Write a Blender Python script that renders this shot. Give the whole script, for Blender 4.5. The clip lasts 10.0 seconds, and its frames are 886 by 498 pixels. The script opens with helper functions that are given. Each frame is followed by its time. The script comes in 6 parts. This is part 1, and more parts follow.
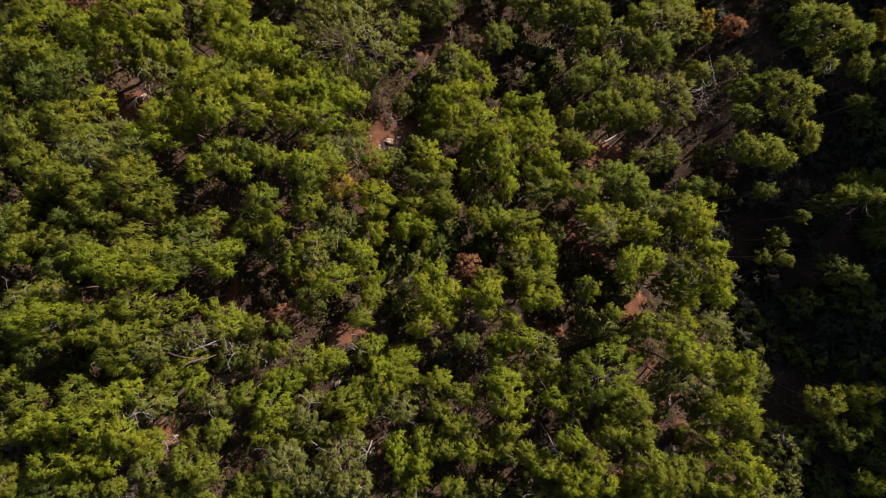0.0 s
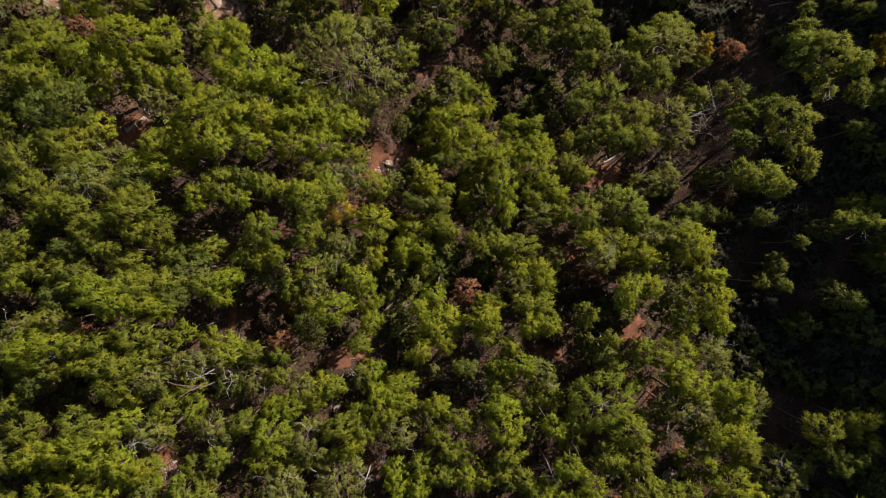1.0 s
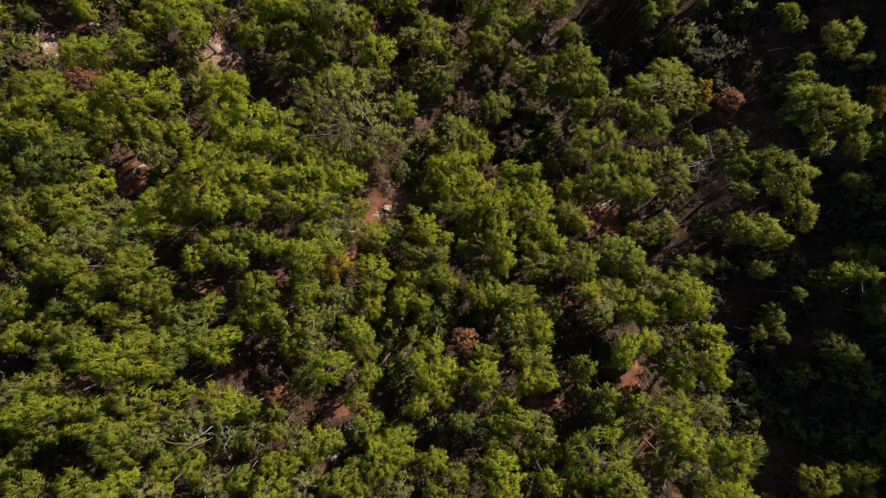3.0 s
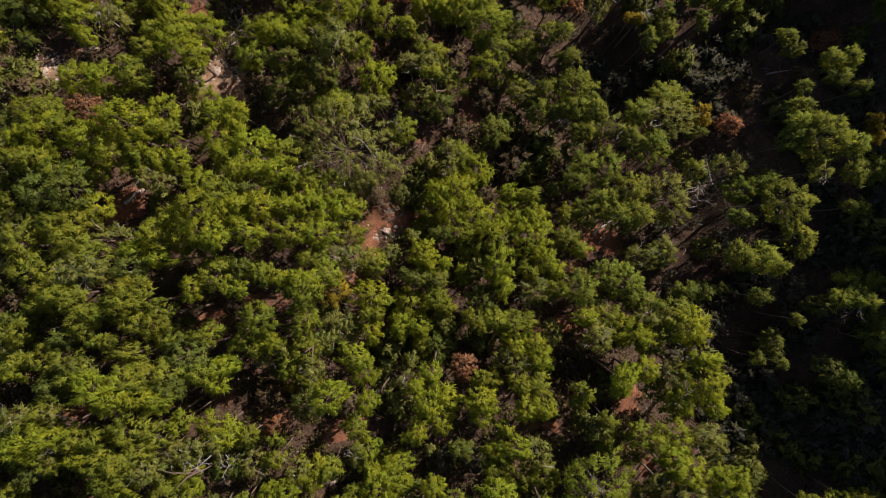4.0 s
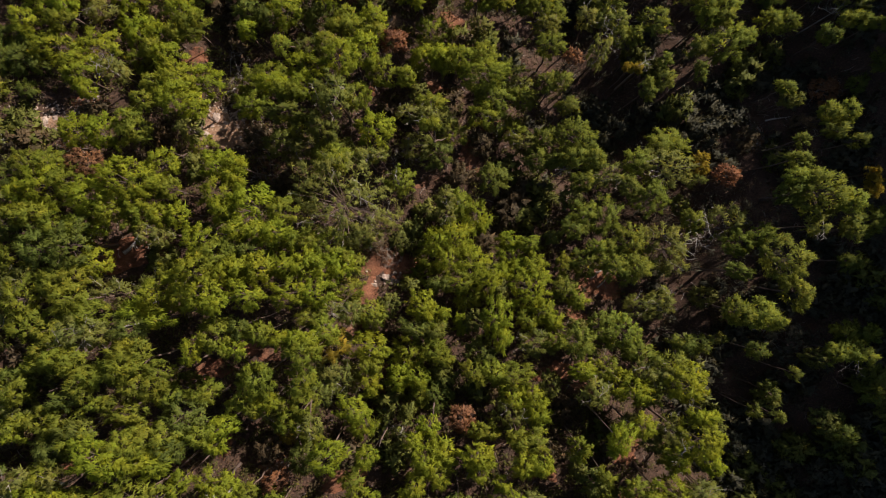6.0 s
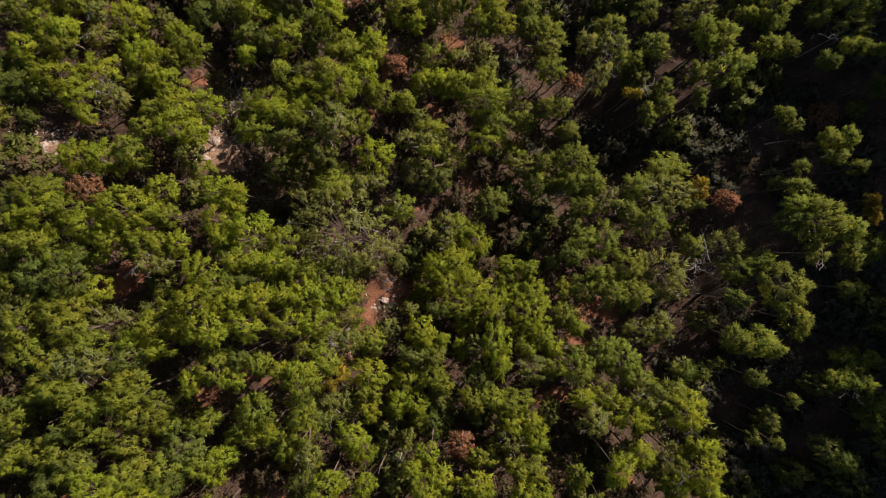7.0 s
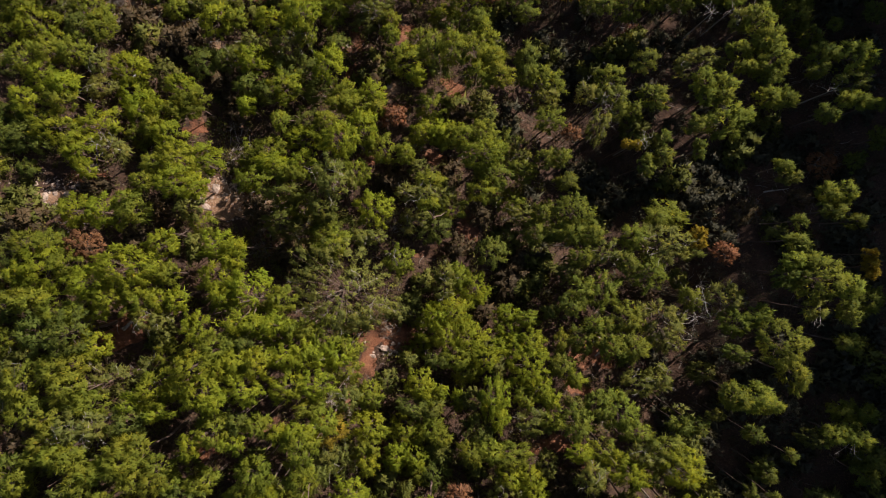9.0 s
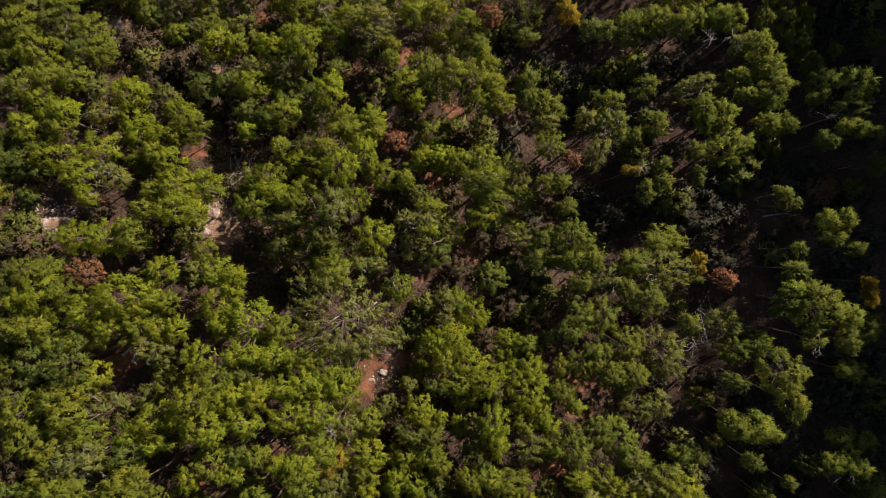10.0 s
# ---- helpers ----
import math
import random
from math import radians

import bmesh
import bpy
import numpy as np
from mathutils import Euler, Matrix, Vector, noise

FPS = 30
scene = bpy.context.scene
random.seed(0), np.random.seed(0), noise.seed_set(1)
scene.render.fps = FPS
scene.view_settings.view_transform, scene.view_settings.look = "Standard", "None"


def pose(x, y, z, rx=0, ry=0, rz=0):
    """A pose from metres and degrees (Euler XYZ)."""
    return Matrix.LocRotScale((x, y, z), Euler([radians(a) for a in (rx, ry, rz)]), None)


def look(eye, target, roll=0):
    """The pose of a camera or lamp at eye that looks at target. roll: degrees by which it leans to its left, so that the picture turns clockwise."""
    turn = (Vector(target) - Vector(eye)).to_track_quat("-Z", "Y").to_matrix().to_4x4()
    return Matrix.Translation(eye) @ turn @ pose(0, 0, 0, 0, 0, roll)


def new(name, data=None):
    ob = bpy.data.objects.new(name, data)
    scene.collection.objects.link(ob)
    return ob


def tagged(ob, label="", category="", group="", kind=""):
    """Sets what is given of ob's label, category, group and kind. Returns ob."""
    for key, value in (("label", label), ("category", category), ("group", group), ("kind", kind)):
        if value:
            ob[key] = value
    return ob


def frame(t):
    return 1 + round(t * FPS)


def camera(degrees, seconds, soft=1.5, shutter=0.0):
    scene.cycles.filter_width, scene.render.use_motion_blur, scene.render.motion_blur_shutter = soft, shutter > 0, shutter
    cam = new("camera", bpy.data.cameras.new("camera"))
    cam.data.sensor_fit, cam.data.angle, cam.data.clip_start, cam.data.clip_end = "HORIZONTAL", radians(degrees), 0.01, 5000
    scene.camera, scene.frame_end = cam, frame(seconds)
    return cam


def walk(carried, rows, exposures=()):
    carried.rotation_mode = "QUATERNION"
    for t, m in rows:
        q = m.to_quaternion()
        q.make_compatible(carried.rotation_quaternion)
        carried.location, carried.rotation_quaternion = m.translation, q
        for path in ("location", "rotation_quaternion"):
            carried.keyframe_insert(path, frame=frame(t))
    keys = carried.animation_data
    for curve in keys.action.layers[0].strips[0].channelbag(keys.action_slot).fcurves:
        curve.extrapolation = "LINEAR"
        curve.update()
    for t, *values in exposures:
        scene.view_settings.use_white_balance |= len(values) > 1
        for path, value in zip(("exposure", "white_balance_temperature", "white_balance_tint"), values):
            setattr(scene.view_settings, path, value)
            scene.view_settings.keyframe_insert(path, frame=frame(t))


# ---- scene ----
EXPOSURE, SKY, SUN = 1.44, 0.053, 4.4
# Added hill out of view, sized by where its shadow falls on the ravine.
HILL_FOOT, HILL_HEIGHT, HILL_REACH, HILL_FALL = 20.0, 38.0, 28.0, 0.018
# ---- camera and its walk ----
cam = camera(76.2, 10.0, soft=1.0)
walk(cam, [
    (0.0, pose(0.000, 0.000, 45.000, 0, 0, 0.000)),
    (1.0, pose(0.075, 1.711, 45.033, 0, 0, 0.097)),
    (2.0, pose(0.142, 3.444, 45.068, 0, 0, 0.194)),
    (3.0, pose(0.200, 5.199, 45.104, 0, 0, 0.291)),
    (4.0, pose(0.249, 6.976, 45.141, 0, 0, 0.388)),
    (5.0, pose(0.291, 8.775, 45.179, 0, 0, 0.485)),
    (6.0, pose(0.324, 10.597, 45.218, 0, 0, 0.582)),
    (7.0, pose(0.348, 12.440, 45.259, 0, 0, 0.679)),
    (8.0, pose(0.364, 14.305, 45.301, 0, 0, 0.776)),
    (9.0, pose(0.371, 16.192, 45.343, 0, 0, 0.873)),
    (10.0, pose(0.371, 18.102, 45.388, 0, 0, 0.970)),
], [(0.0, EXPOSURE), (10.0, EXPOSURE)])

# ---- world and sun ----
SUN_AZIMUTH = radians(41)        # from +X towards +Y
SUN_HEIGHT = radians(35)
world = bpy.data.worlds.new("sky")
scene.world = world
world.use_nodes = True
sky = world.node_tree.nodes.new("ShaderNodeTexSky")
sky.sky_type, sky.sun_disc = "NISHITA", False
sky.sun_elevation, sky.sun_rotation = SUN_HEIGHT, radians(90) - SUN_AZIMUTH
background = world.node_tree.nodes["Background"]
background.inputs["Strength"].default_value = SKY
world.node_tree.links.new(sky.outputs[0], background.inputs["Color"])
lamp = bpy.data.lights.new("sun", "SUN")
lamp.energy, lamp.angle, lamp.color = SUN, radians(0.6), (1.0, 0.93, 0.85)
sun = new("sun", lamp)
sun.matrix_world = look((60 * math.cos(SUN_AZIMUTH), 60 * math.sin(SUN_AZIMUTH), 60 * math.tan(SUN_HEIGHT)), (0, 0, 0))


# ---- materials ----
def material(name, rough=0.8):
    m = bpy.data.materials.new(name)
    m.use_nodes = True
    tree = m.node_tree
    shader = tree.nodes["Principled BSDF"]
    shader.inputs["Roughness"].default_value = rough
    shader.inputs["Specular IOR Level"].default_value = 0.25
    return m, tree, shader


def node(tree, kind, **values):
    n = tree.nodes.new(kind)
    for key, value in values.items():
        n.inputs[key.replace("_", " ")].default_value = value
    return n


def noise_of(tree, scale, detail=4.0, coords="Object", rough=0.55):
    where = tree.nodes.new("ShaderNodeTexCoord")
    n = node(tree, "ShaderNodeTexNoise", Scale=scale, Detail=detail, Roughness=rough)
    tree.links.new(where.outputs[coords], n.inputs["Vector"])
    return n


def ramp(tree, factor, *stops):
    r = tree.nodes.new("ShaderNodeValToRGB")
    while len(r.color_ramp.elements) < len(stops):
        r.color_ramp.elements.new(0.5)
    for e, (at, colour) in zip(r.color_ramp.elements, stops):
        e.position, e.color = at, (*colour, 1)
    tree.links.new(factor, r.inputs["Fac"])
    return r


def mixed(tree, factor, a, b, how="MIX"):
    m = tree.nodes.new("ShaderNodeMix")
    m.data_type, m.blend_type = "RGBA", how
    for value, slot in ((factor, 0), (a, 6), (b, 7)):
        if isinstance(value, (int, float)):
            m.inputs[slot].default_value = value
        elif isinstance(value, tuple):
            m.inputs[slot].default_value = (*value, 1)
        else:
            tree.links.new(value, m.inputs[slot])
    return m.outputs[2]


def bumped(tree, shader, height, strength, distance):
    b = node(tree, "ShaderNodeBump", Strength=strength, Distance=distance)
    tree.links.new(height, b.inputs["Height"])
    tree.links.new(b.outputs[0], shader.inputs["Normal"])


def foliage(name, rough=0.7, through_leaf=0.52):
    """Needles or leaves in the plant's own colour, with paler, yellower and browner sprays among them."""
    m, tree, shader = material(name, rough)
    own = tree.nodes.new("ShaderNodeObjectInfo")
    patch = noise_of(tree, 0.9, 2.0)
    fine = noise_of(tree, 3.2, 3.0)
    island = tree.nodes.new("ShaderNodeNewGeometry")
    tone = ramp(tree, patch.outputs["Fac"], (0.3, (0.8, 0.86, 0.95)), (0.5, (1, 1, 1)), (0.7, (1.16, 1.08, 0.9)))
    colour = mixed(tree, 1.0, own.outputs["Color"], tone.outputs[0], "MULTIPLY")
    tone = ramp(tree, fine.outputs["Fac"], (0.32, (0.82, 0.82, 0.86)), (0.5, (1, 1, 1)), (0.68, (1.12, 1.1, 1.06)))
    colour = mixed(tree, 1.0, colour, tone.outputs[0], "MULTIPLY")
    tone = ramp(tree, island.outputs["Random Per Island"], (0.0, (0.76, 0.78, 0.8)), (0.5, (1, 1, 1)), (0.96, (1.18, 1.17, 1.12)), (1.0, (1.5, 1.12, 0.95)))
    colour = mixed(tree, 1.0, colour, tone.outputs[0], "MULTIPLY")
    tree.links.new(colour, shader.inputs["Base Color"])
    shader.inputs["Specular IOR Level"].default_value = 0.08
    bumped(tree, shader, noise_of(tree, 11.0, 3.0).outputs["Fac"], 0.5, 0.06)
    glow = tree.nodes.new("ShaderNodeBsdfTranslucent")
    warm = mixed(tree, 1.0, colour, (1.25, 1.15, 0.7), "MULTIPLY")
    tree.links.new(warm, glow.inputs["Color"])
    mix = tree.nodes.new("ShaderNodeMixShader")
    mix.inputs[0].default_value = through_leaf
    tree.links.new(shader.outputs[0], mix.inputs[1])
    tree.links.new(glow.outputs[0], mix.inputs[2])
    tree.links.new(mix.outputs[0], tree.nodes["Material Output"].inputs["Surface"])
    return m


def bark(name, dark, pale):
    m, tree, shader = material(name, 0.9)
    n = noise_of(tree, 7.0, 5.0)
    colour = ramp(tree, n.outputs["Fac"], (0.3, dark), (0.7, pale))
    own = tree.nodes.new("ShaderNodeObjectInfo")
    tone = ramp(tree, own.outputs["Random"], (0.0, (0.75, 0.75, 0.78)), (1.0, (1.2, 1.15, 1.1)))
    tree.links.new(mixed(tree, 1.0, colour.outputs[0], tone.outputs[0], "MULTIPLY"), shader.inputs["Base Color"])
    bumped(tree, shader, n.outputs["Fac"], 0.6, 0.03)
    return m


NEEDLES = foliage("pine needles")
LEAVES = foliage("broad leaves", 0.62, 0.3)
BARK = bark("pine bark", (0.05, 0.03, 0.022), (0.11, 0.075, 0.06))
DEADWOOD = bark("weathered dead wood", (0.10, 0.082, 0.07), (0.30, 0.26, 0.225))


def soil(name, earths, litters, share):
    """Earth with needle litter over it: share says how much of it lies under litter."""
    m, tree, shader = material(name, 0.95)
    broad = noise_of(tree, 0.35, 5.0)
    middle = noise_of(tree, 0.8, 6.0, rough=0.65)
    grain = noise_of(tree, 9.0, 5.0, rough=0.7)
    earth = ramp(tree, middle.outputs["Fac"], *zip((0.3, 0.48, 0.62, 0.8), earths))
    litter = ramp(tree, grain.outputs["Fac"], *zip((0.3, 0.5, 0.72), litters))
    pick = ramp(tree, broad.outputs["Fac"], (share - 0.12, (0.9, 0.9, 0.9)), (share + 0.12, (0.1, 0.1, 0.1)))
    colour = mixed(tree, pick.outputs[0], earth.outputs[0], litter.outputs[0])
    tone = ramp(tree, grain.outputs["Fac"], (0.25, (0.55, 0.55, 0.55)), (0.7, (1.3, 1.25, 1.2)))
    colour = mixed(tree, 1.0, colour, tone.outputs[0], "MULTIPLY")
    tree.links.new(colour, shader.inputs["Base Color"])
    bumped(tree, shader, grain.outputs["Fac"], 0.9, 0.12)
    return m


def stone():
    m, tree, shader = material("pale limestone", 0.9)
    n = noise_of(tree, 3.0, 6.0, rough=0.65)
    colour = ramp(tree, n.outputs["Fac"], (0.3, (0.1, 0.06, 0.045)), (0.5, (0.24, 0.175, 0.14)), (0.75, (0.27, 0.21, 0.17)))
    tree.links.new(colour.outputs[0], shader.inputs["Base Color"])
    bumped(tree, shader, n.outputs["Fac"], 0.7, 0.08)
    return m


LITTER = ((0.014, 0.009, 0.007), (0.036, 0.019, 0.012), (0.095, 0.056, 0.036))
# Litter-covered earth, darkened further to carry the deep shade between crowns.
SOIL = soil("soil under needle litter, darkened for shade", ((0.014, 0.009, 0.007), (0.036, 0.018, 0.011), (0.06, 0.030, 0.018), (0.10, 0.056, 0.036)), LITTER, 0.55)
RED_SOIL = soil("bare red soil", ((0.05, 0.022, 0.012), (0.12, 0.045, 0.022), (0.19, 0.08, 0.042), (0.27, 0.16, 0.1)), LITTER, 0.42)
STONY_SOIL = soil("pale stony soil with dry grass", ((0.06, 0.034, 0.022), (0.16, 0.088, 0.054), (0.24, 0.148, 0.095), (0.34, 0.24, 0.17)), ((0.05, 0.035, 0.02), (0.12, 0.08, 0.045), (0.26, 0.19, 0.125)), 0.42)
STONE = stone()


# ---- building helpers ----
def mesh_of(name, verts, faces, mat, normals=None):
    """A mesh from arrays of places and faces that the functions below have grown; normals round off the shading of tufts."""
    me = bpy.data.meshes.new(name)
    if isinstance(faces, np.ndarray):
        me.vertices.add(len(verts))
        me.vertices.foreach_set("co", np.asarray(verts, np.float32).ravel())
        me.loops.add(faces.size)
        me.loops.foreach_set("vertex_index", faces.astype(np.int32).ravel())
        me.polygons.add(len(faces))
        me.polygons.foreach_set("loop_start", np.arange(0, faces.size, faces.shape[1], dtype=np.int32))
        me.update(calc_edges=True)
    else:
        me.from_pydata([tuple(v) for v in np.asarray(verts).tolist()], [], [tuple(f) for f in faces])
    me.materials.append(mat)
    if normals is not None:
        me.shade_smooth()
        me.normals_split_custom_set_from_vertices(normals.tolist())
    return me


def part(name, me, parent, label="", at=None, colour=None):
    ob = new(name, me)
    ob.parent = parent
    if at is not None:
        ob.matrix_basis = at
    if colour:
        ob.color = (*colour, 1)
    return tagged(ob, label)


def tube(verts, faces, path, radii, sides=5):
    """Adds a tapered, closed tube along a path to the lists."""
    start = len(verts)
    path = [Vector(p) for p in path]
    for i, p in enumerate(path):
        way = (path[min(i + 1, len(path) - 1)] - path[max(i - 1, 0)]).normalized()
        a = way.orthogonal().normalized()
        b = way.cross(a)
        for k in range(sides):
            ang = 2 * math.pi * k / sides
            verts.append(p + (a * math.cos(ang) + b * math.sin(ang)) * radii[i])
    for i in range(len(path) - 1):
        for k in range(sides):
            j, n = start + i * sides, (k + 1) % sides
            faces.append((j + k, j + n, j + sides + n, j + sides + k))
    last = start + (len(path) - 1) * sides
    faces.append(tuple(range(last, last + sides)))
    faces.append(tuple(range(start + sides - 1, start - 1, -1)))


def unit(v):
    return v / (np.linalg.norm(v, axis=-1, keepdims=True) + 1e-9)


def sprays(rng, centres, sizes, count, length, width, outward=None, lift=0.3, fuzz=0.22):
    """Tufts of small pointed sprays: each centre gets a rounded tuft whose sprays lie over one another like thatch, some sticking out."""
    n = len(centres) * count
    c = np.repeat(np.asarray(centres, float), count, 0)
    s = np.repeat(np.asarray(sizes, float), count)[:, None]
    d = rng.normal(size=(n, 3))
    d[:, 2] += lift
    if outward is not None:
        d += np.repeat(np.asarray(outward, float), count, 0) * 1.1
    d = unit(d)
    face = unit(d + rng.normal(size=(n, 3)) * 0.28)
    loose = rng.random((n, 1)) < fuzz
    aim = unit(np.cross(face, rng.normal(size=(n, 3))) + d * np.where(loose, 1.8, 0.3) + (0, 0, 0.2))
    side = unit(np.cross(face, aim))
    size = rng.uniform(0.7, 1.3, (n, 1))
    root = c + d * s * rng.uniform(0.45, 1.0, (n, 1)) * (1, 1, 0.85)
    tip = root + aim * length * size * np.where(loose, 1.45, 1.0)
    half = side * width * size * np.where(loose, 0.7, 1.0) * 0.5
    verts = np.stack([root + half, root - half, tip], 1).reshape(-1, 3)
    swell = d if outward is None else d * 0.85 + np.repeat(np.asarray(outward, float), count, 0) * 0.5
    return verts, np.arange(3 * n).reshape(-1, 3), np.repeat(unit(swell + rng.normal(size=(n, 3)) * 0.14 + (0, 0, 0.45)), 3, 0)


# ---- ground ----
def terrain(x, y):
    """Height of the ground: a wooded slope down into a ravine, with an unseen steep hill added on its far side to shade
    it.
    """
    x, y = np.asarray(x, float), np.asarray(y, float)
    a, b = np.clip(x, -45, 34) / 20, np.clip(y, -32, 52) / 20
    z = 3.050 - 1.953 * a - 4.141 * b + 1.487 * a * a + 0.483 * a * b + 0.413 * b * b
    z = z - 1.2 * np.exp(-((x - 5) ** 2 / 300 + (y - 9) ** 2 / 90))
    u = 0.93 * (x - 21.7) + 0.36 * (y + 10)
    z = z - 2.6 * np.exp(-((u - 3.0) / 5.5) ** 2)
    # The unseen hill that blocks the sun from the ravine floor.
    rise = np.clip(u - HILL_FOOT, 0, None)
    z = z + HILL_HEIGHT * np.clip(1 + HILL_FALL * (48 - y), 0.5, 1.5) * (1 - np.exp(-(rise / HILL_REACH) ** 2))
    z = z + 0.22 * np.sin(0.9 * x + 1.3 * np.sin(0.5 * y)) * np.sin(0.8 * y + 0.7 * np.sin(0.6 * x))
    z = z + 0.09 * np.sin(2.3 * x + 1.1 * y + 2 * np.sin(0.9 * y)) + 0.07 * np.sin(3.1 * y - 1.7 * x)
    return z


def ground():
    def line(lo, hi, step):
        out, grow = [], step
        edge = hi
        while edge < 2500:
            grow *= 1.35
            edge += grow
            out.append(edge)
        low, grow, edge = [], step, lo
        while edge > -2500:
            grow *= 1.35
            edge -= grow
            low.append(edge)
        return np.array(low[::-1] + list(np.arange(lo, hi + step / 2, step)) + out)
    xs, ys = line(-36, 44, 0.5), line(-24, 48, 0.5)
    gx, gy = np.meshgrid(xs, ys)
    verts = np.stack([gx, gy, terrain(gx, gy)], -1).reshape(-1, 3)
    w = len(xs)
    i = (np.arange(len(ys) - 1)[:, None] * w + np.arange(w - 1)[None]).ravel()
    me = mesh_of("ground", verts, np.stack([i, i + 1, i + w + 1, i + w], 1), SOIL)
    me.shade_smooth()
    tagged(new("ground", me), "sloping red-brown soil with dry needle litter", "ground", kind="structure")


ground()


# ---- trees ----
CROWNS, TRUNKS = {}, {}
RADII = (0.5, 0.75, 1.1, 1.6, 2.3, 3.2)
FORMS = {
    # puff radius, puff spacing, needles per puff, needle length, needle width, share of puffs left out
    "full": ((0.17, 0.33), 0.335, 36, 0.14, 0.047, 0.06),
    "open": ((0.13, 0.28), 0.34, 32, 0.155, 0.040, 0.2),
    "leafy": ((0.14, 0.30), 0.32, 26, 0.105, 0.085, 0.12),
}


def crown_mesh(radius, form, seed):
    """Foliage, branchwork and bare twigs of a crown of that radius: a lumpy dome of needle puffs whose highest point is the origin."""
    rng = np.random.default_rng(seed)
    puff, spacing, needles, long, wide, bare = FORMS[form]
    deep = 0.62 * radius + 0.22
    lobes = rng.uniform(0.7, 1.24, 7)
    swell = max(0.85, min(1.35, radius ** 0.3))
    centres, outward, sizes = [], [], []
    count = int(math.pi * (0.95 * radius) ** 2 / (spacing * swell) ** 2) + 4
    hump = rng.uniform(-0.5, 0.5, (4, 2)) * radius
    lift = rng.uniform(0.1, 0.32, 4) * deep
    for k in range(count):
        ang = k * 2.39996 + rng.uniform(-0.5, 0.5)
        lobe = np.interp((ang / (2 * math.pi)) % 1 * 7, range(8), [*lobes, lobes[0]])
        out = min(1.0, ((k + 0.5) / count) ** 0.5 * rng.uniform(0.9, 1.1))
        if rng.random() < bare:
            continue
        x, y = math.cos(ang) * radius * out * lobe * 0.92, math.sin(ang) * radius * out * lobe * 0.92
        bulge = sum(h * math.exp(-((x - a) ** 2 + (y - b) ** 2) / (0.12 * radius ** 2 + 0.02)) for (a, b), h in zip(hump, lift))
        z = bulge - 0.25 * deep - deep * 0.85 * out ** 2.4 + rng.normal() * 0.09 * (1 + radius)
        size = rng.uniform(*puff) * swell
        centres.append((x, y, z))
        outward.append(unit(np.array([math.cos(ang) * out * 0.9, math.sin(ang) * out * 0.9, 0.75])))
        sizes.append(size)
        if out > 0.7:
            reach = np.array([math.cos(ang), math.sin(ang), rng.uniform(-0.5, 0.3)])
            centres.append(np.array([x, y, z]) + reach * size * rng.uniform(0.7, 1.25))
            outward.append(outward[-1])
            sizes.append(size * rng.uniform(0.45, 0.7))
    for k in range(int(2 * math.pi * radius / (spacing * swell * 1.15))):
        ang = rng.uniform(0, 6.283)
        lobe = np.interp((ang / (2 * math.pi)) % 1 * 7, range(8), [*lobes, lobes[0]])
        out = rng.uniform(0.6, 1.08) * lobe
        centres.append((math.cos(ang) * radius * out, math.sin(ang) * radius * out, -deep * rng.uniform(0.9, 1.55)))
        outward.append(unit(np.array([math.cos(ang), math.sin(ang), 0.3])))
        sizes.append(rng.uniform(*puff) * swell)
    top = len(centres)
    for k in range(int(9 * radius ** 1.6) + 4):
        ang, low = rng.uniform(0, 6.283), rng.uniform(0.15, 1.0)
        out = (0.9 - 0.45 * low) * rng.uniform(0.7, 1.05)
        centres.append((math.cos(ang) * radius * out, math.sin(ang) * radius * out, -deep * (0.9 + 1.3 * low)))
        outward.append(unit(np.array([math.cos(ang), math.sin(ang), 0.25])))
        sizes.append(rng.uniform(*puff) * swell * 1.4)
    centres, outward, sizes = np.array(centres), np.array(outward), np.array(sizes)
    below = slice(top, None)
    v3, f3, lie3 = sprays(rng, centres[below], sizes[below], 16, long * 1.5, wide * 2.6, outward[below], fuzz=0.34)
    centres, outward, sizes = centres[:top], outward[:top], sizes[:top]
    v, f, lie = sprays(rng, centres, sizes, needles, long, wide, outward, fuzz=0.34)
    v2, f2, lie2 = sprays(rng, centres - outward * sizes[:, None] * 0.25, sizes * 0.6, 8, 0.2, 0.15, outward, fuzz=0.2)
    v, f, lie = np.concatenate([v, v2]), np.concatenate([f, f2 + len(v)]), np.concatenate([lie, lie2])
    v, f, lie = np.concatenate([v, v3]), np.concatenate([f, f3 + len(v)]), np.concatenate([lie, lie3])
    leaf = mesh_of("crown", v, f, LEAVES if form == "leafy" else NEEDLES, lie)
    verts, faces = [], []
    for p in centres[::6]:
        root = Vector((0, 0, -1.1 * deep + 0.3 * p[2]))
        end = Vector(p)
        mid = root.lerp(end, 0.55) + Vector((rng.normal() * 0.06, rng.normal() * 0.06, -0.05 * radius))
        thick = 0.008 + 0.008 * radius
        tube(verts, faces, (root, mid, end), (thick, thick * 0.6, thick * 0.25), 4)
    wood = mesh_of("branchwork", verts, faces, BARK)
    verts, faces = [], []
